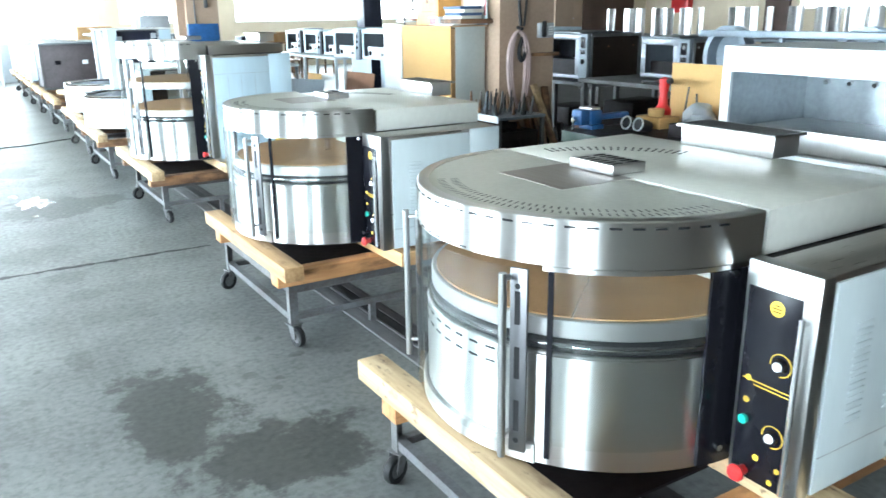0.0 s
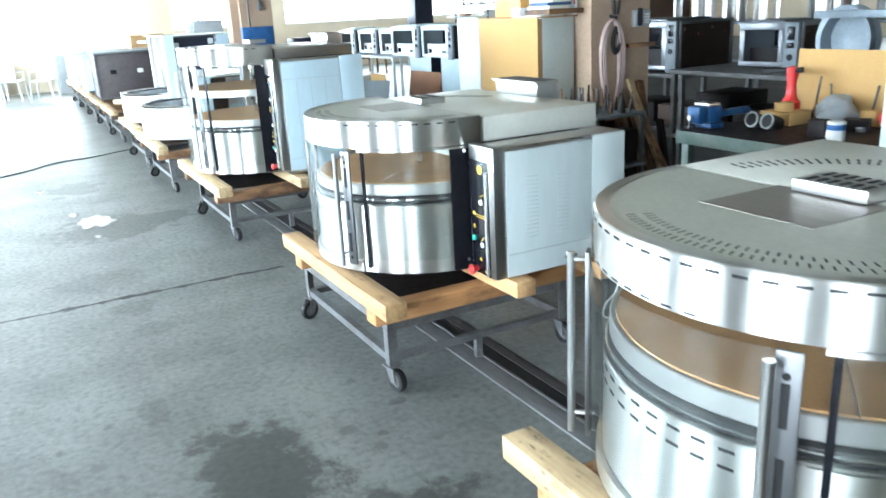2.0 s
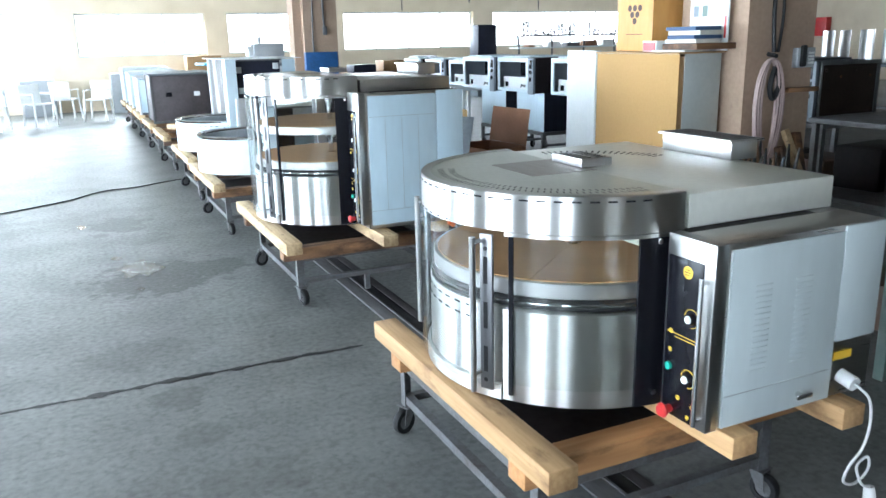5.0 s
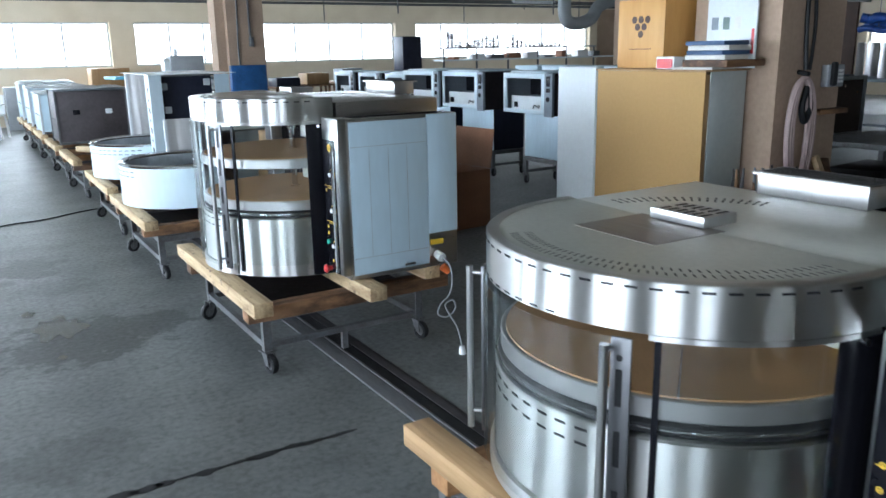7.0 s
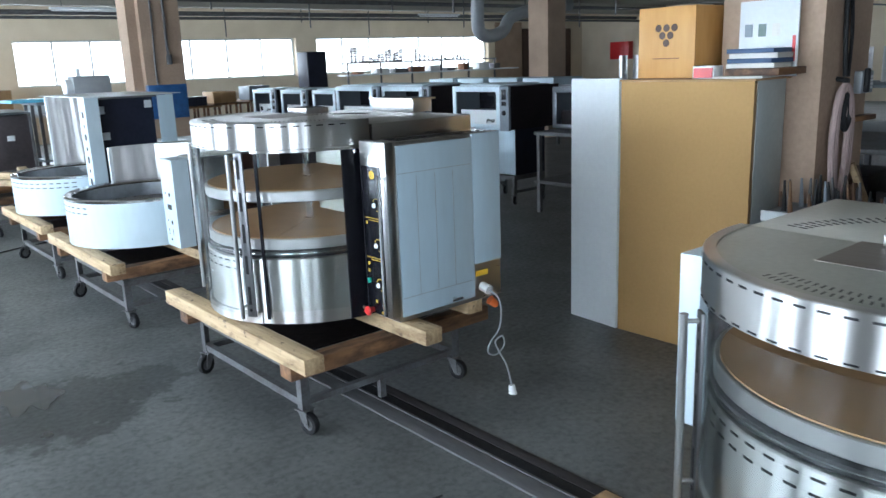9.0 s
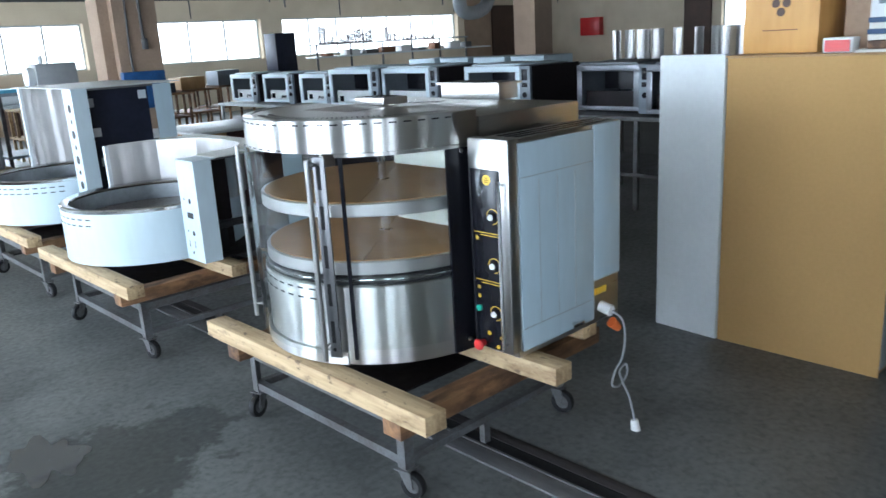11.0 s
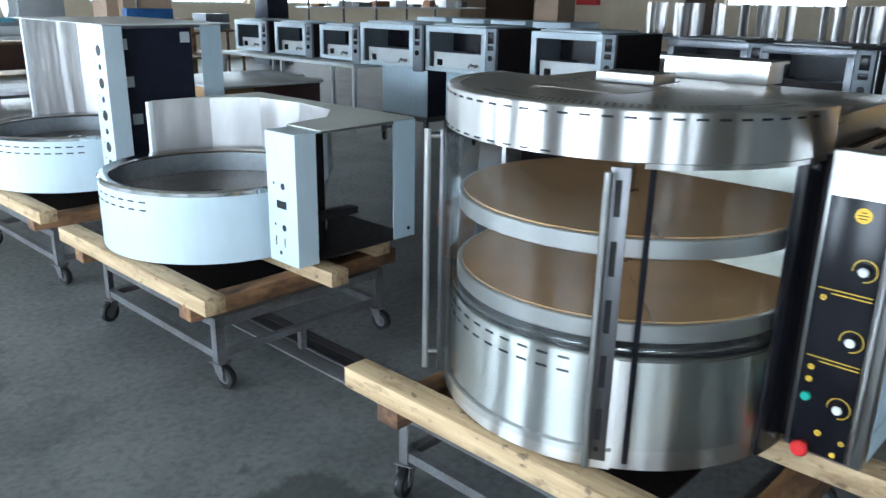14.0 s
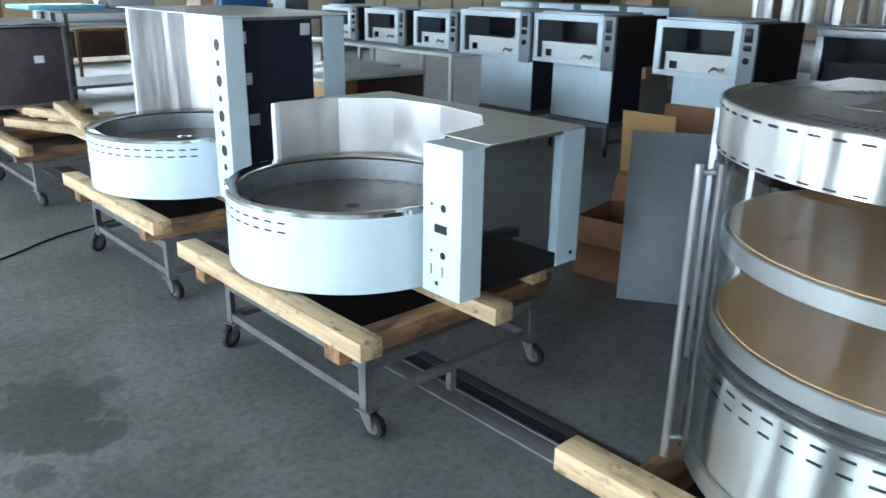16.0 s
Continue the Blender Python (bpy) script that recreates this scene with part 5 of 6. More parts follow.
def white_housing():
    """Open white sheet-metal housing with a steel inside."""
    w = thing("oven_housing", pose(3.05, 1.25, 0.785), "open white sheet-metal housing with a shiny steel inside", "housing")
    L, D, H = 1.27, 0.70, 0.53
    bm = B()
    box(bm, 0, 0.02, 0, L, H - 0.12, H, 0.002)
    box(bm, 0, 0.02, 0, L, 0, 0.05, 0.002)
    box(bm, 0, 0.02, L - 0.05, L, 0.05, H - 0.12, 0.002)
    box(bm, 0, 0.02, 0, 0.05, 0.05, H - 0.12, 0.002)
    part("front_frame", bm, PALE, w)
    bm = B()
    box(bm, 0.021, D, 0, L, H - 0.006, H)
    part("top_sheet", bm, PALE, w)
    bm = B()
    box(bm, 0.021, D - 0.02, L - 0.006, L, 0, H - 0.007)
    part("side_sheet", bm, INNER, w)
    bm = B()
    box(bm, 0.021, D - 0.02, 0, 0.006, 0, H - 0.007)
    part("side_sheet", bm, INNER, w)
    bm = B()
    box(bm, D - 0.019, D, 0, L, 0, H - 0.007)
    part("back_sheet", bm, INNER, w)
    bm = B()
    box(bm, 0.021, D - 0.02, 0.007, L - 0.007, 0.0, 0.012)
    box(bm, 0.25, D - 0.02, 0.007, L - 0.007, 0.013, 0.13, 0.01)
    part("floor_sheet", bm, STEEL_W, w)
    for i in range(9):
        bm = B()
        y = 0.10 + 0.13 * i
        tube(bm, (D - 0.02, y, 0.33), (D - 0.045, y, 0.325), 0.012, 10)
        part("bolt", bm, CHROME, w)


white_housing()

# timbers leaning on the pillar; the two near-black ones deepen the shade behind
for i, (x, y, l, mat, tx, ty) in enumerate(((3.66, 4.45, 0.98, WOODX, -20, 6), (3.80, 4.40, 1.02, WOOD, -22, -5), (3.55, 4.52, 0.85, WOODX, -17, 14), (3.90, 4.42, 0.8, WOODX, -24, -12), (3.60, 4.36, 0.78, WOODX, -26, 2), (3.72, 4.50, 0.9, WOODX, -15, 10), (3.84, 4.52, 0.7, BROWNBLACK, -14, -3), (3.47, 4.42, 0.66, BROWNBLACK, -24, 5))):
    bm = B()
    box(bm, -0.028, 0.028, -0.014, 0.014, 0, l, 0.003)
    solid("leaning_board", bm, mat, pose(x, y, 0.004, tx, ty, 15 * i), "short rough board leaning against the pillar", "board", "boards against the pillar")
plain("low_carton", 3.5, 3.85, 3.95, 4.3, 0.0, 0.24, BROWNWALL, "dark brown cardboard box on the floor", "box", turn=8)


# ---- box ovens in the second row ----
def box_oven(m, w, d, h, dark, label, group="box ovens in the second row"):
    """Deck-oven body open at the front, which looks to -x; y runs from its control strip."""
    o = thing("box_oven", m, label, "oven", group)
    face = STEEL_G if dark else FILM_W
    s = 0.125
    bm = B()
    box(bm, 0.02, d, s + 0.004, w, h - 0.012, h)
    box(bm, 0.02, d, s + 0.004, w, 0, 0.012)
    box(bm, d - 0.012, d, s + 0.004, w, 0.012, h - 0.012)
    box(bm, 0.02, d - 0.012, w - 0.012, w, 0.012, h - 0.012)
    part("casing", bm, GREYP, o)
    bm = B()
    t = 0.055
    box(bm, 0, 0.02, s + 0.002, w, h - t, h, 0.003)
    box(bm, 0, 0.02, s + 0.002, w, 0, t * 0.7, 0.003)
    box(bm, 0, 0.02, s + 0.002, s + t, t * 0.7, h - t, 0.003)
    box(bm, 0, 0.02, w - t, w, t * 0.7, h - t, 0.003)
    part("front_frame", bm, face, o)
    bm = B()
    box(bm, -0.004, 0.03, 0.0, s, -0.02, h, 0.004)
    st = part("control_strip", bm, GREYP, o, "grey steel control strip")
    for z0, z1 in ((h - 0.13, h - 0.03), (h - 0.19, h - 0.15)):
        bm = B()
        box(bm, -0.006, -0.003, 0.03, 0.095, z0, z1, 0.001)
        part("strip_opening", bm, BLACK, st)
    bm = B()
    tube(bm, (-0.012, 0.062, h - 0.26), (-0.003, 0.062, h - 0.26), 0.025, 16)
    part("dial", bm, BLACK, st)
    if dark:
        bm = B()
        box(bm, 0.031, d, -0.014, -0.001, h - 0.028, h, 0.002)
        box(bm, 0.031, d, -0.014, -0.001, -0.01, 0.018, 0.002)
        box(bm, d - 0.03, d, -0.014, -0.001, 0.018, h - 0.028, 0.002)
        box(bm, 0.031, 0.055, -0.014, -0.001, 0.018, h - 0.028, 0.002)
        part("side_frame", bm, INNER, o, "steel frame round the dark side")
        for i in range(4):
            bm = B()
            x_ = 0.10 + (d - 0.2) * i / 3
            tube(bm, (x_, -0.008, h - 0.07 - 0.05 * (i % 2)), (x_, -0.001, h - 0.07 - 0.05 * (i % 2)), 0.009, 10)
            part("side_fitting", bm, (CHROME, WOODX)[i % 2], o)
    bm = B()
    box(bm, 0.031, d, 0.0, 0.006, -0.01, h - 0.002)
    part("side_sheet", bm, BROWNDEEP if dark else BROWNBLACK, o, "dark side sheet")
    bm = B()
    box(bm, 0.07, 0.076, s + 0.02, w - t, 0.03, h * 0.42)
    part("inner_plate", bm, BROWNBLACK if dark else PALE, o)
    # solid black block in the upper part of the open casing
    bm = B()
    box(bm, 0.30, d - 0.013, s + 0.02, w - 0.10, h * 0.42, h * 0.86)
    part("chamber_block", bm, BLACK, o)
    if not dark:
        bm = B()
        box(bm, 0.066, 0.0695, w - t - 0.12, w - t - 0.05, 0.05, 0.11)
        part("plate_window", bm, BLACK, o)
        bm = B()
        sweep(bm, [(0.05, s + 0.25, 0.05), (0.03, s + 0.2, 0.09), (0.05, s + 0.16, 0.06), (0.03, s + 0.12, 0.085), (0.05, s + 0.22, 0.07)], 0.006, 6)
        part("loose_wires", bm, IRON, o)
    bm = B()
    box(bm, 0.06, d - 0.1, s + 0.05, w - 0.05, h + 0.001, h + 0.018, 0.004)
    part("top_cover", bm, face, o)
    return o


def stand(x, y, w, d, z):
    c = thing("oven_stand", pose(x, y, 0), "pale blue film-covered cabinet on an iron trolley", "stand", "stands under the box ovens")
    bm = B()
    box(bm, 0, d, 0.006, w, 0.32, z, 0.003)
    part("cabinet_front", bm, FILM, c)
    bm = B()
    box(bm, 0.004, d, 0.0, 0.0055, 0.32, z)
    part("cabinet_side", bm, DARK, c)
    for yy in (0.0, w - 0.04):
        bm = B()
        box(bm, -0.02, d, yy, yy + 0.04, 0.27, 0.315)
        box(bm, -0.02, d, yy, yy + 0.03, 0.13, 0.16)
        box(bm, -0.02, 0.02, yy, yy + 0.04, 0.10, 0.27)
        box(bm, d - 0.04, d, yy, yy + 0.04, 0.10, 0.27)
        part("trolley_side", bm, IRON, c)
    bm = B()
    box(bm, -0.02, 0.02, 0.042, w - 0.042, 0.272, 0.312)
    part("trolley_bar", bm, IRON, c)
    for xx in (0.0, d - 0.02):
        for yy in (0.02, w - 0.02):
            castor(c, xx, yy, 30)


OVZ = 0.835
for (y, w, x) in ((8.65, 0.84, 5.11), (9.87, 0.90, 5.10), (10.76, 0.91, 5.05)):
    box_oven(pose(x, y, OVZ), w, 0.74, 0.42, False, "box oven body with a bare white frame and steel control strip")
    stand(x + 0.29, y + 0.2, w - 0.22, 0.45, OVZ - 0.022)
for (y, w, x, z) in ((7.60, 0.78, 5.45, 0.835), (6.80, 0.76, 5.30, 0.835), (5.80, 0.88, 5.10, 0.835), (4.59, 0.56, 5.16, 0.90)):
    box_oven(pose(x, y, z), w, 0.70 if y > 5 else 0.5, 0.43 if 5 < y < 6 else 0.34 if y < 5 else 0.40, True, "box oven body with a dark steel frame and open side")


def table(name, x0, x1, y0, y1, z, top, leg, label, group="", shelf=0.0):
    t = thing(name, pose(x0, y0, 0), label, "table", group)
    L, W = x1 - x0, y1 - y0
    bm = B()
    box(bm, 0, L, 0, W, z - 0.035, z, 0.003)
    part("table_top", bm, top, t)
    for x in (0.02, L - 0.06):
        for y in (0.02, W / 2, W - 0.06):
            bm = B()
            box(bm, x, x + 0.04, y, y + 0.04, 0, z - 0.036)
            part("leg", bm, leg, t)
    if shelf:
        bm = B()
        box(bm, 0.0, L, 0.0, W, shelf, shelf + 0.03)
        part("shelf", bm, top, t)
    return t


TABLE_Z = 0.8785
table("frame_table", 5.02, 5.95, 5.63, 6.78, 0.812, IRON, IRON, "dark iron frame table carrying ovens", shelf=0.30)
table("frame_table", 4.82, 5.95, 2.4, 5.6, 0.878, IRON, IRON, "dark iron frame table carrying ovens", shelf=0.30)
table("frame_table", 5.25, 6.25, 6.79, 8.45, 0.812, IRON, IRON, "dark iron frame table carrying ovens", shelf=0.30)
# cartons in near-black browns: the shade under the tables is in their colour
rnd = random.Random(21)
for i in range(9):
    y = 2.6 + 0.45 * i
    plain("stored_carton", 5.2, 5.55 + 0.2 * rnd.random(), y, y + 0.36, 0.331, 0.5 + 0.2 * rnd.random(), (BROWNBLACK, BROWNWALL, BROWNBLACK)[i % 3], "cardboard box coloured dark for the shade under a frame table", "box", "boxes under the table", 0.004, 6 * rnd.random())
table("long_table", 5.15, 6.0, 11.9, 14.6, 0.80, PALE, PALE, "long pale table carrying small ovens")
for y, w in ((13.75, 0.72), (12.85, 0.74), (12.0, 0.70)):
    box_oven(pose(5.32, y, 0.823), w, 0.6, 0.37, False, "small pale box oven on a long table", "small ovens on the long table")
plain("dark_monitor_case", 9.9, 10.45, 20.4, 20.9, 0.9, 1.86, DARK, "tall dark blue machine case with a pale edge", "machine")
plain("machine_plinth", 9.85, 10.5, 20.35, 20.95, 0.0, 0.899, GREYP, "grey sheet-metal base of a machine", "machine")


def covered_crate():
    c = thing("low_chest", pose(2.95, 10.95, 0), "low dark brown chest with a pale top sheet", "chest")
    bm = B()
    box(bm, 0.32, 1.0, 0.0, 0.7, 0.0, 0.77, 0.004)
    part("chest_body", bm, MAROON, c)
    bm = B()
    box(bm, 0.0, 0.316, 0.005, 0.7, 0.0, 0.77, 0.004)
    part("cream_part", bm, PLY, c)
    bm = B()
    box(bm, -0.02, 1.02, -0.02, 0.72, 0.771, 0.795, 0.003)
    part("top_sheet", bm, PALE, c)


covered_crate()
table("low_table", 3.0, 4.6, 12.05, 12.75, 0.72, PALE, IRON, "low pale table behind the chest")


def open_carton(x, y, w, d, h, turn, mat, flaps, label):
    """Cardboard box with its top open; flaps: (side, tilt, from, to, length)."""
    c = thing("open_carton", pose(x, y, 0, 0, 0, turn), label, "box")
    bm = B()
    box(bm, 0, d, 0, w, 0, h)
    bm.faces.ensure_lookup_table()
    top = max(bm.faces, key=lambda f: f.calc_center_median().z)
    bmesh.ops.inset_individual(bm, faces=[top], thickness=0.006)
    bmesh.ops.translate(bm, vec=(0, 0, 0.01 - h), verts=top.verts)
    part("carton_body", bm, mat, c)
    for side, tilt, a, b, length in flaps:
        at = {"front": (0, 0, 0), "back": (d, 0, 0), "near": (0, 0, 90), "far": (0, w, 90)}[side]
        mm = Matrix.Translation((at[0], at[1], h)) @ Matrix.Rotation(radians(-at[2]), 4, "Z") @ Matrix.Rotation(radians(tilt), 4, "Y")
        bm = B()
        box(bm, -0.003, 0.003, a, b, 0.002, length, 0, mm)
        part("flap", bm, CARTON if h > 0.4 and side == "front" else mat, c)


open_carton(2.92, 7.93, 0.47, 0.40, 0.335, 10, CARTON_D, [("back", 20, 0, 0.47, 0.15), ("front", -168, 0, 0.47, 0.14)], "open brown cardboard box on the floor")
open_carton(3.36, 7.86, 0.62, 0.45, 0.50, 5, CARTON_D, [("front", -4, 0.29, 0.61, 0.35), ("back", 8, 0.0, 0.62, 0.34)], "tall open cardboard box with upright yellow flap")
bm = B()
box(bm, 0, 0.006, -0.46, 0, 0, 0.86, 0.001)
for i in range(9):
    box(bm, -0.0012, 0.0, -0.02 - 0.008, -0.02, 0.30 + 0.05 * i, 0.33 + 0.05 * i)
solid("leaning_sheet", bm, GREYP, pose(2.72, 8.02, 0.0, 0, 18, 33), "grey metal sheet with slots leaning on boxes", "sheet")

# ---- the end of the row ----
for y in (11.62, 13.25, 14.9, 16.5, 18.1):
    copy_thing(trolley_one, pose(1.03, y, 0))
    timbers(1.43, y + 0.5, y - 0.1, y + 1.15)


def crate_frame():
    m = pose(1.43, 12.1, 0)
    for i, (x, y, t, z) in enumerate(((-0.1, -0.2, 25, 0.441), (0.1, 0.25, 18, 0.441), (0.02, -0.05, -8, 0.505))):
        bm = B()
        box(bm, -0.045, 0.045, -0.55, 0.55, 0, 0.06, 0.004)
        solid("loose_beam", bm, WOOD, m @ pose(x, y, z, 0, 0, t), "loose pale pine beam lying on an empty trolley", "timber", "loose beams")


crate_frame()


def row_case(x0, x1, y0, y1, z1, skin, label, seams):
    """Sheet-metal oven case on timber: body, corner posts, door seams and a foot frame."""
    c = thing("oven_case", pose(x0, y0, ZB + 0.002), label, "case", "cases at the row's end")
    W, L, H = x1 - x0, y1 - y0, z1 - ZB - 0.002
    bm = B()
    box(bm, 0.012, W - 0.012, 0.012, L - 0.012, 0.03, H - 0.012, 0.003)
    part("case_body", bm, skin, c)
    for x in (0.0, W - 0.03):
        for y in (0.0, L - 0.03):
            bm = B()
            box(bm, x, x + 0.03, y, y + 0.03, 0.0, H, 0.003)
            part("corner_post", bm, IRON if skin is DUSKY else PALE, c)
    for y in (0.0, L - 0.03):
        bm = B()
        box(bm, 0.031, W - 0.031, y, y + 0.03, 0.0, 0.028)
        part("foot_rail", bm, IRON, c)
    bm = B()
    box(bm, -0.01, W + 0.01, -0.01, L + 0.01, H + 0.001, H + 0.012, 0.002)
    part("lid_sheet", bm, PALE if skin is not DUSKY else GREYP, c)
    for i in range(seams):
        bm = B()
        x = 0.05 + (W - 0.1) * (i + 0.5) / seams
        box(bm, x - 0.04, x + 0.04, 0.006, 0.0115, H * 0.55, H * 0.55 + 0.06, 0.002)
        part("cut_out", bm, (BLACK, PALE)[i % 2], c)
    bm = B()
    box(bm, 0.006, 0.0115, 0.06, L - 0.06, H * 0.45, H * 0.45 + 0.012)
    part("door_seam", bm, RUBBER, c)
    return c


def loose_sheet(x, y, z, w, d, turn, seed, mat, label):
    """Thin cover thrown on top, its edges sagging and uneven."""
    rn = random.Random(seed)
    bm = B()
    n = 12
    grid = [[bm.verts.new((w * (i / n - 0.5) * (1 + 0.04 * rn.random()), d * (j / n - 0.5) * (1 + 0.04 * rn.random()), 0.012 + 0.03 * rn.random() * (1 if 0 < i < n and 0 < j < n else 0.3))) for j in range(n + 1)] for i in range(n + 1)]
    for i in range(n):
        for j in range(n):
            bm.faces.new((grid[i][j], grid[i + 1][j], grid[i + 1][j + 1], grid[i][j + 1]))
    r = bmesh.ops.extrude_face_region(bm, geom=list(bm.faces))
    bmesh.ops.translate(bm, vec=(0, 0, -0.006), verts=[v for v in r["geom"] if isinstance(v, bmesh.types.BMVert)])
    solid("cover_sheet", bm, mat, pose(x, y, z, 0, 0, turn), label, "sheet", "covers at the row's end")


row_case(0.98, 1.84, 13.2, 13.9, 1.10, DUSKY, "large dusky brown sheet-metal case on timber", 2)
loose_sheet(1.40, 13.55, 1.11, 0.8, 0.6, 7, 1, PALE, "crumpled white sheet lying on a brown case")
for i, y in enumerate((14.95, 16.55, 18.15)):
    row_case(0.95, 1.85, y, y + 0.85, 1.00 + 0.03 * i, FILM, "pale film-covered oven case on a trolley", 3)
    loose_sheet(1.38, y + 0.4, 1.015 + 0.03 * i, 0.85, 0.75, 5 - 6 * i, 5 + i, PALE, "crumpled white sheet lying on a pale case")


def plastic_chair(m):
    c = thing("plastic_chair", m, "white moulded plastic garden chair", "chair", "white chairs by the wall")
    bm = B()
    box(bm, -0.22, 0.22, -0.22, 0.22, 0.42, 0.445, 0.01)
    part("seat", bm, PLASTIC, c)
    bm = B()
    box(bm, -0.21, 0.21, 0.2, 0.225, 0.45, 0.85, 0.01, Matrix.Rotation(radians(-8), 4, "X"))
    part("backrest", bm, PLASTIC, c)
    for x in (-0.2, 0.2):
        for y in (-0.2, 0.2):
            bm = B()
            tube(bm, (x * 1.15, y * 1.15, 0), (x, y, 0.42), 0.022, 10)
            part("leg", bm, PLASTIC, c)
        bm = B()
        box(bm, x - 0.02, x + 0.02, -0.2, 0.24, 0.62, 0.645, 0.006)
        tube(bm, (x, -0.19, 0.445), (x, -0.19, 0.62), 0.016, 10)
        part("armrest", bm, PLASTIC, c)
    return c


chair = plastic_chair(pose(-0.6, 19.2, 0, 0, 0, 30))
for x, y, r in ((0.5, 19.9, -20), (-1.4, 18.6, 70), (-0.1, 20.6, 160)):
    copy_thing(chair, pose(x, y, 0, 0, 0, r))
table("white_table", -2.6, -1.2, 19.4, 20.3, 0.74, PALE, PALE, "white table by the far wall")
for i, (x, y, w, h, mat) in enumerate(((0.9, 21.6, 0.5, 0.9, GREYPL), (1.6, 21.5, 0.6, 0.7, CARTON), (-1.0, 21.7, 0.7, 0.8, GREYPL), (2.6, 21.3, 0.8, 1.25, PLY), (4.2, 21.2, 1.2, 0.8, BROWNWALL))):
    plain("stored_case", x, x + w, y, y + 0.6, 0, h, mat, "stored case or box against the far wall", "box", "stored boxes by the wall")

# ---- round the second pillar ----
plain("blue_cabinet", 3.10, 3.58, 12.80, 12.895, 0.95, 1.36, BLUE, "dark blue switch cabinet fixed to a pillar", "cabinet")
bm = B()
sweep(bm, [(3.25, 12.88, 1.36), (3.24, 12.87, 1.6), (3.26, 12.88, 2.2), (3.25, 12.88, 3.0)], 0.012)
sweep(bm, [(3.42, 12.88, 1.7), (3.41, 12.87, 2.0), (3.42, 12.88, 3.0)], 0.016)
box(bm, 3.395, 3.445, 12.83, 12.895, 1.6, 1.72, 0.004)
solid("pillar_pipes", bm, IRON, Matrix(), "grey conduits and a socket on a pillar", "pipes")


def motor_table():
    table("machine_table", 2.2, 3.4, 14.4, 15.2, 1.18, GREYP, IRON, "grey machine table by the pillar", shelf=0.4)
    g = thing("motor", pose(2.75, 14.6, 1.181), "grey electric motor with a small fitting on top", "motor")
    bm = B()
    box(bm, 0, 0.5, 0, 0.3, 0, 0.32, 0.02)
    part("housing", bm, GREYPL, g)
    bm = B()
    tube(bm, (0.12, 0.15, 0.32), (0.12, 0.15, 0.42), 0.03)
    tube(bm, (-0.08, 0.15, 0.16), (0.0, 0.15, 0.16), 0.12, 20)
    part("fittings", bm, PALE, g)


motor_table()
plain("blue_sheet", 1.9, 2.65, 14.5, 15.1, 1.181, 1.22, material("light_blue_plastic", (0.15, 0.50, 0.68), 0.4), "light blue plastic sheet on a table", "sheet", turn=5)
table("wooden_stand", 3.2, 4.3, 17.2, 17.9, 0.82, WOOD, WOOD, "rough wooden stand with a lower shelf", shelf=0.35)
table("side_table", 2.4, 4.2, 16.0, 16.7, 0.95, PALE, IRON, "pale side table with a rolled sheet")
bm = B()
tube(bm, (2.5, 16.35, 1.03), (4.0, 16.35, 1.03), 0.08, 20)
solid("rolled_sheet", bm, PALE, Matrix(), "rolled white sheet lying on a table", "roll")
for i, x in enumerate((5.4, 6.3, 7.4)):
    table("old_workbench", x, x + 0.8, 17.5 + 0.6 * i, 18.6 + 0.6 * i, 0.85, WOODX, WOODX, "old brown workbench at the back", shelf=0.4)
    plain("stored_machine", x + 0.1, x + 0.6, 17.7 + 0.6 * i, 18.2 + 0.6 * i, 0.851, 1.02 + 0.06 * i, (DARK, PLY, GREYP)[i], "small machine standing on an old bench", "machine", "machines at the back")

# ---- the back of the hall ----
def stack_shelf():
    s = thing("window_shelf", pose(11.6, 21.2, 0), "long shelf in front of the window with stacked parts", "shelf")
    for z in (1.52, 1.20):
        bm = B()
        box(bm, 0, 5.6 if z > 1.4 else 6.6, 0, 0.5, z, z + 0.04)
        part("board", bm, PALE if z < 1.4 else GREYPL, s)
    for i in range(6):
        bm = B()
        box(bm, 0.02 + 1.1 * i, 0.06 + 1.1 * i, 0.02, 0.06, 0, 1.519)
        part("post", bm, IRON, s)
    rn = random.Random(4)
    for i in range(26):
        x = 0.3 + (0.13 * i if i < 14 else 0.16 * i)
        h = (0.46, 0.42, 0.12, 0.2)[i % 4] if i < 4 else 0.08 + 0.32 * rn.random() * (1 if 6 < i < 18 else 0.35)
        n = max(1, int(h / 0.045))
        p = thing("part_stack", pose(11.6 + x, 21.42, 1.561), "stack of dark machined parts on a shelf", "parts", "stacks on the window shelf")
        for k in range(n):
            bm = B()
            r = 0.055 * (0.8 + 0.4 * rn.random())
            tube(bm, (0, 0, 0.045 * k), (0, 0, 0.045 * k + 0.04), r, 12)
            part("ring", bm, (DARK, IRON, STEEL_H)[(i + k) % 3], p)
    for i in range(9):
        x = 12.0 + 0.65 * i
        plain("stored_part", x, x + 0.3 * rn.random() + 0.15, 21.3, 21.6, 1.241, 1.3 + 0.15 * rn.random(), (CARTON_D, PLASTIC, IRON)[i % 3], "part stored on the lower shelf", "parts", "parts on the lower shelf")


stack_shelf()


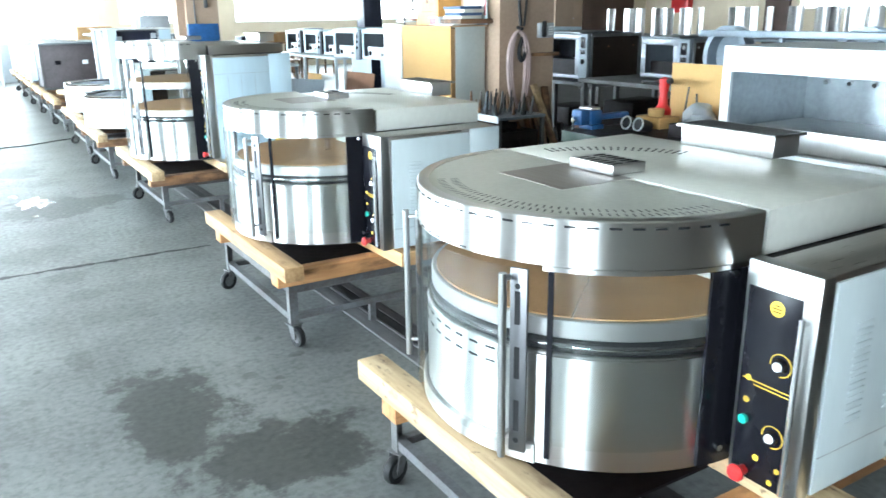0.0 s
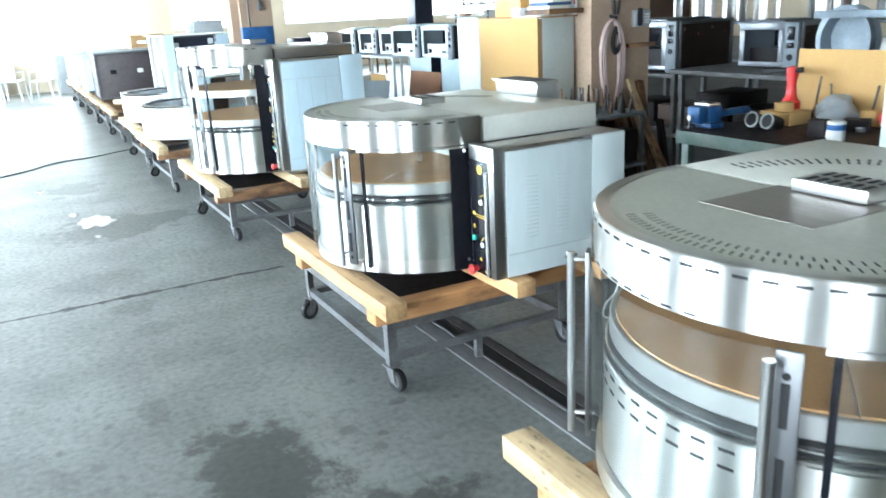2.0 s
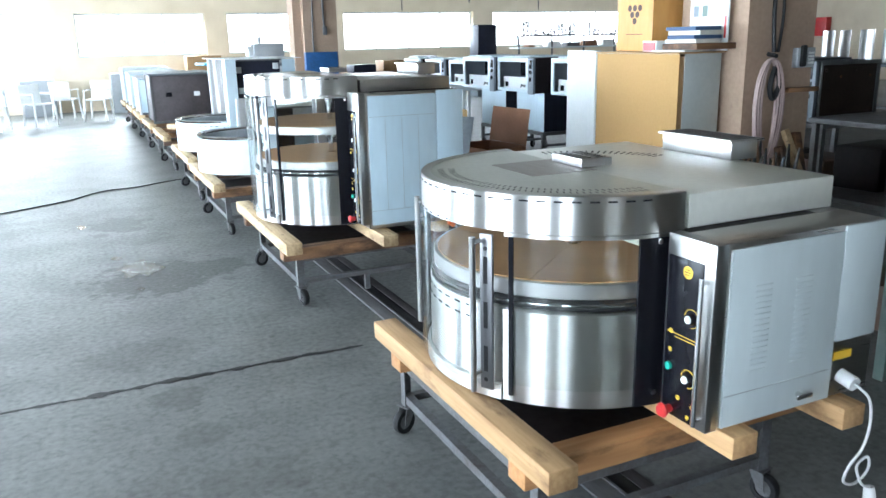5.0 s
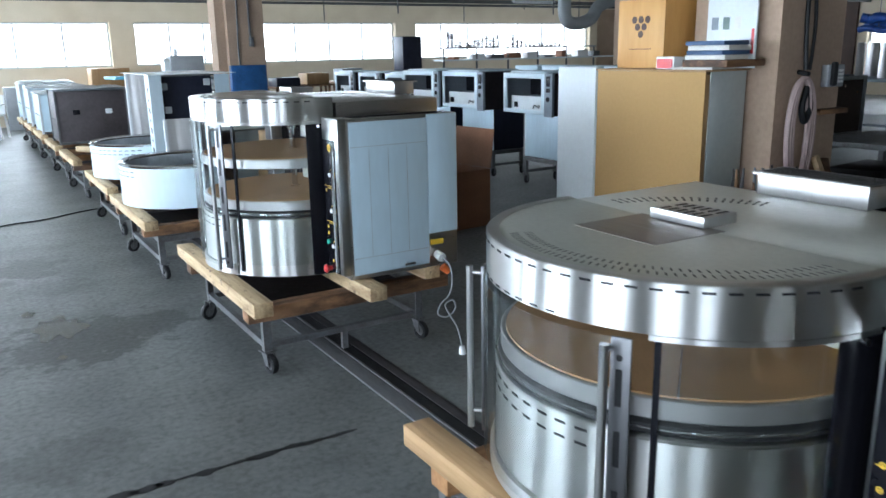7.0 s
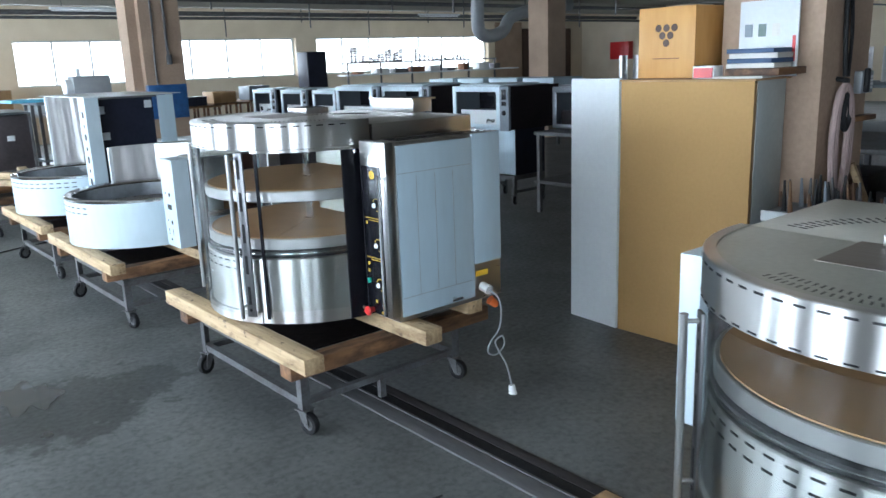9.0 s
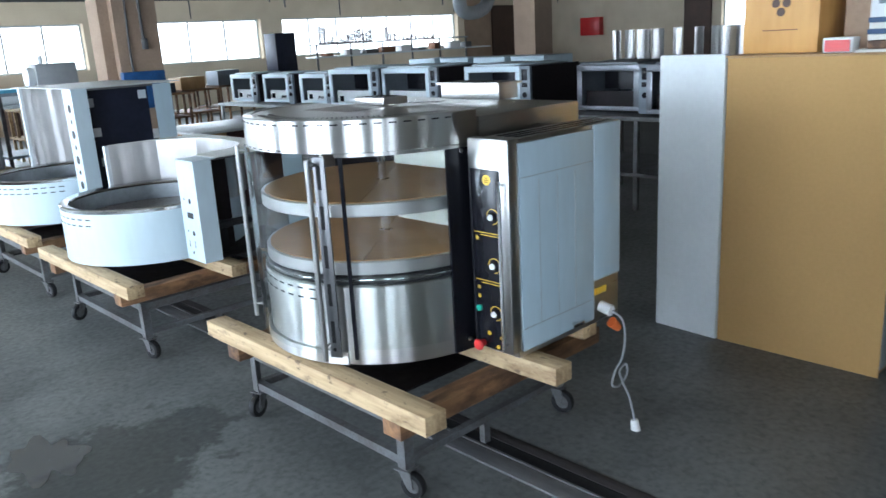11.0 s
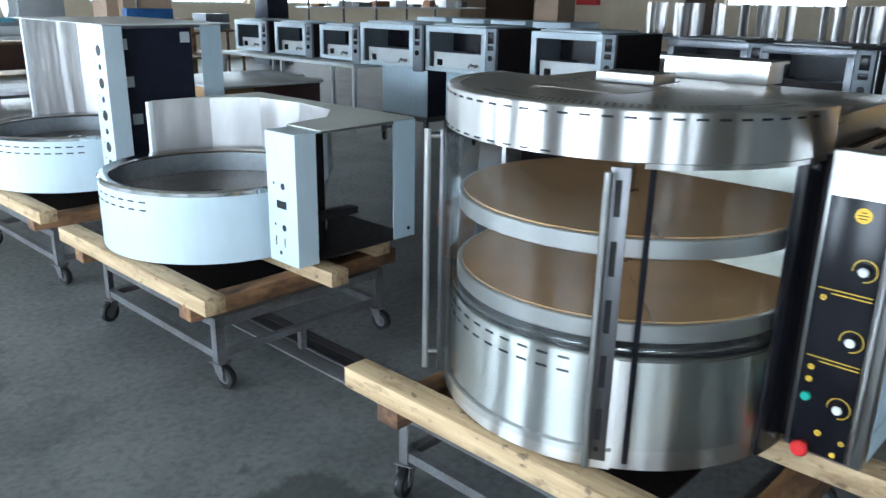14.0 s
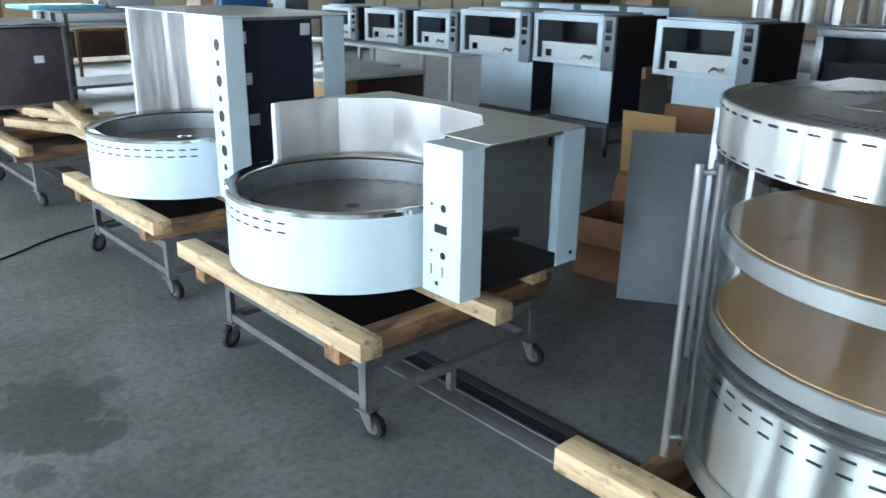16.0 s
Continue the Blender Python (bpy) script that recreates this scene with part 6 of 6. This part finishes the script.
def bent_sheets():
    table("sheet_table", 10.4, 11.9, 4.0, 12.0, 1.02, GREYP, IRON, "long table full of bent steel sheets", shelf=0.4)
    rn = random.Random(9)
    first = None
    for i in range(34):
        y = 4.3 + 0.225 * i
        m = pose(10.75 + 0.7 * rn.random(), y, 1.021, 0, 0, 360 * rn.random() if i % 3 else 20)
        if first is None:
            first = thing("bent_sheet", m, "upright half-round sheet of shiny steel", "sheet", "bent steel sheets on a table")
            bm = B()
            shell(bm, 0.110, 0.113, 0, 0.48, -80, 80, 16)
            part("sheet", bm, STEEL_W, first)
        else:
            copy_thing(first, m @ pose(0, 0, 0, 0, 0, 37 * i))


bent_sheets()
for i in range(4):
    y = 12.6 + 0.9 * i
    plain("flat_case", 10.2, 11.0, y, y + 0.75, 1.0, 1.16, FILM, "flat pale blue sheet-metal case", "case", "flat cases in the back")
table("case_table", 10.1, 11.1, 12.4, 16.4, 0.998, IRON, IRON, "iron table under flat cases")
bm = B()
box(bm, 18.5, 19.75, 22.55, 22.598, 0, 2.7)
tagged(part("panel_1", bm, PILLAR), "brown wall panel", kind="structure")
bm = B()
box(bm, 19.8, 22.3, 22.54, 22.598, 0, 2.5)
tagged(part("door_1", bm, BROWNWALL), "dark brown double door", kind="structure")
plain("red_cabinet", 22.75, 22.995, 20.3, 21.1, 1.35, 1.95, RED, "red fire-hose cabinet on the wall", "cabinet")
bm = B()
box(bm, 22.9, 22.995, 16.3, 17.2, 0, ZC - 0.02)
tagged(part("panel_2", bm, BROWNWALL), "dark brown wall panel", kind="structure")

# ---- rings and sheets on the frame table ----
def upright_ring(x, y, z, turn):
    bm = B()
    lathe(bm, [(0.195, -0.05), (0.24, -0.05), (0.24, -0.042), (0.206, -0.04), (0.206, 0.04), (0.24, 0.042), (0.24, 0.05), (0.195, 0.05), (0.15, 0.062), (0.0005, 0.07), (0.0005, 0.064), (0.15, 0.056), (0.188, 0.045)], n=64)
    solid("drum_ring", bm, GREYRING, pose(x, y, z + 0.2405) @ Matrix.Rotation(radians(turn), 4, "Z") @ Matrix.Rotation(radians(90), 4, "Y"), "blue-grey flanged steel lid standing on edge", "ring", "rings on the frame table")


GREYRING = material("blue_grey_steel", (0.25, 0.29, 0.33), 0.45, 0.5, 0.12, 4, 0.04, 50)
upright_ring(5.10, 4.14, TABLE_Z, -8)
upright_ring(5.12, 3.02, TABLE_Z, 6)
bm = B()
box(bm, 4.86, 4.90, 2.75, 4.25, TABLE_Z + 0.40, TABLE_Z + 0.45, 0.004)
box(bm, 4.86, 4.90, 3.50, 3.54, TABLE_Z, TABLE_Z + 0.40, 0.004)
box(bm, 4.86, 4.90, 2.80, 2.84, TABLE_Z, TABLE_Z + 0.40, 0.004)
solid("trestle", bm, GREYRING, Matrix(), "narrow grey steel frame standing on the table", "frame")


def tarp():
    """Blue sheets rolled and slung under the ceiling on two rods."""
    t = thing("blue_tarp", pose(14.0, 9.0, 0), "rolled blue plastic tarps slung under the ceiling", "tarp")
    for k, (dx, dz, r) in enumerate(((0.0, 1.93, 0.085), (0.14, 1.80, 0.075), (-0.06, 1.74, 0.06))):
        bm = B()
        pts = [(dx + 0.03 * math.sin(3 * i + k), 0.15 * i, dz - 0.045 * math.sin(math.pi * i / 12) + 0.02 * math.sin(2.1 * i + 2 * k)) for i in range(13)]
        sweep(bm, pts, r, 12)
        part("tarp_roll", bm, TARP, t)
    for y in (0.3, 1.5):
        bm = B()
        tube(bm, (0.03, y, 1.7), (0.03, y, ZC), 0.008, 8)
        part("hanger", bm, IRON, t)


TARP = material("blue_tarpaulin", (0.02, 0.09, 0.36), 0.4, 0, 0.3, 6, 0.5, 18, tint=(0.01, 0.03, 0.16))
tarp()

# ---- under the ceiling ----
def pipes():
    for y, z, r in ((9.0, 2.62, 0.03), (12.0, 2.55, 0.022), (16.0, 2.66, 0.04), (19.5, 2.58, 0.03), (20.2, 2.72, 0.05)):
        bm = B()
        tube(bm, (X0 + 0.02, y, z), (X1 - 0.02, y, z), r, 12)
        solid("ceiling_pipe", bm, IRON, Matrix(), "thin grey pipe running under the ceiling", "pipe", "pipes under the ceiling")
    for x in (5.5, 7.4, 9.3, 11.2, 13.1, 15.0):
        for y in (12.0, 16.0, 19.5):
            bm = B()
            tube(bm, (x, y + 0.03, 2.2 if (x * 10) % 2 < 1 else 2.5), (x, y + 0.03, ZC), 0.014, 8)
            solid("hanger_rod", bm, IRON, Matrix(), "thin hanger rod below the ceiling", "rod", "hanger rods")
    for y, x in ((10.0, 1.0), (14.5, 1.5), (14.0, 8.0), (18.0, 3.5), (18.5, 12.0)):
        l = thing("strip_light", pose(x, y, 2.62), "unlit white fluorescent strip light hanging from the ceiling", "lamp", "strip lights")
        bm = B()
        box(bm, 0, 1.3, 0, 0.09, 0, 0.04, 0.004)
        part("housing", bm, PALE, l)
        bm = B()
        tube(bm, (0.03, 0.045, -0.02), (1.27, 0.045, -0.02), 0.014, 10)
        part("tube", bm, PLASTIC, l)
        bm = B()
        tube(bm, (0.2, 0.045, 0.04), (0.2, 0.045, ZC - 2.62), 0.005, 6)
        tube(bm, (1.1, 0.045, 0.04), (1.1, 0.045, ZC - 2.62), 0.005, 6)
        part("rod", bm, IRON, l)
    bm = B()
    sweep(bm, [(10.6, 14.9, 2.95), (10.55, 14.9, 2.4), (10.65, 14.95, 2.05), (11.0, 15.0, 1.98), (11.35, 15.0, 2.08), (11.6, 15.0, 2.35), (12.2, 14.9, 2.5), (13.0, 14.6, 2.6)], 0.13, 14)
    solid("flexible_duct", bm, GREYPL, Matrix(), "grey flexible air duct hanging in a loop", "duct")


pipes()

# ---- on the floor ----
bm = B()
sweep(bm, [(-3.0, 8.7, 0.006), (-0.53, 9.9, 0.006), (0.12, 10.5, 0.006), (0.5, 10.6, 0.006), (1.08, 10.9, 0.006), (2.5, 11.2, 0.006)], 0.006, 6)
solid("floor_cable", bm, RUBBER, Matrix(), "thin black cable lying across the floor", "cable")
bm = B()
rn = random.Random(2)
y = 5.05
x = -3.65
while x < 1.05:
    l = 0.05 + 0.12 * rn.random()
    k = max(0.12, 1 - abs(x - 0.2) / 1.3)
    w = 0.007 + 0.026 * k * rn.random() ** 1.2
    o = 0.008 * (rn.random() - 0.5)
    vs = [bm.verts.new((x + l * u, y + o + w * v * (0.6 + 0.8 * rn.random()), 0.0012)) for u, v in ((0, -0.5), (0.3, -1), (0.7, -0.9), (1, -0.4), (1, 0.4), (0.6, 1), (0.25, 0.8), (0, 0.5))]
    f = bm.faces.new(vs)
    r = bmesh.ops.extrude_face_region(bm, geom=[f])
    bmesh.ops.translate(bm, vec=(0, 0, -0.0009), verts=[v for v in r["geom"] if isinstance(v, bmesh.types.BMVert)])
    x += l * (0.72 + 0.4 * rn.random() * (1 - k))
    y = 5.05 + 0.006 * math.sin(3 * x) + 0.004 * math.sin(11 * x)
tagged(part("floor_joint", bm, RUBBER), "dark cracked joint in the concrete", kind="structure")


def puddle(x, y, rx, ry, seed):
    bm = B()
    vs = []
    for i in range(40):
        a = 2 * math.pi * i / 40
        k = 0.75 + 0.55 * noise.noise(Vector((2.2 * math.cos(a) + seed, 2.2 * math.sin(a), 0)))
        vs.append(bm.verts.new((rx * k * math.cos(a), ry * k * math.sin(a), 0)))
    f = bm.faces.new(vs)
    r = bmesh.ops.extrude_face_region(bm, geom=[f])
    bmesh.ops.translate(bm, vec=(0, 0, 0.0015), verts=[v for v in r["geom"] if isinstance(v, bmesh.types.BMVert)])
    solid("puddle", bm, WATER, pose(x, y, 0.0004), "shallow puddle shining on the concrete", "puddle", "puddles")


WATER = material("water_film", (0.06, 0.06, 0.06), 0.06, 0, 0.2, 14, 0.25, 90, tint=(0.10, 0.10, 0.10), rvar=0.04, coat=1.0)
puddle(0.24, 7.12, 0.16, 0.26, 1.0)
puddle(0.10, 7.50, 0.05, 0.07, 4.0)
puddle(0.20, 6.62, 0.03, 0.05, 6.0)
puddle(-0.10, 8.75, 0.05, 0.10, 2.0)
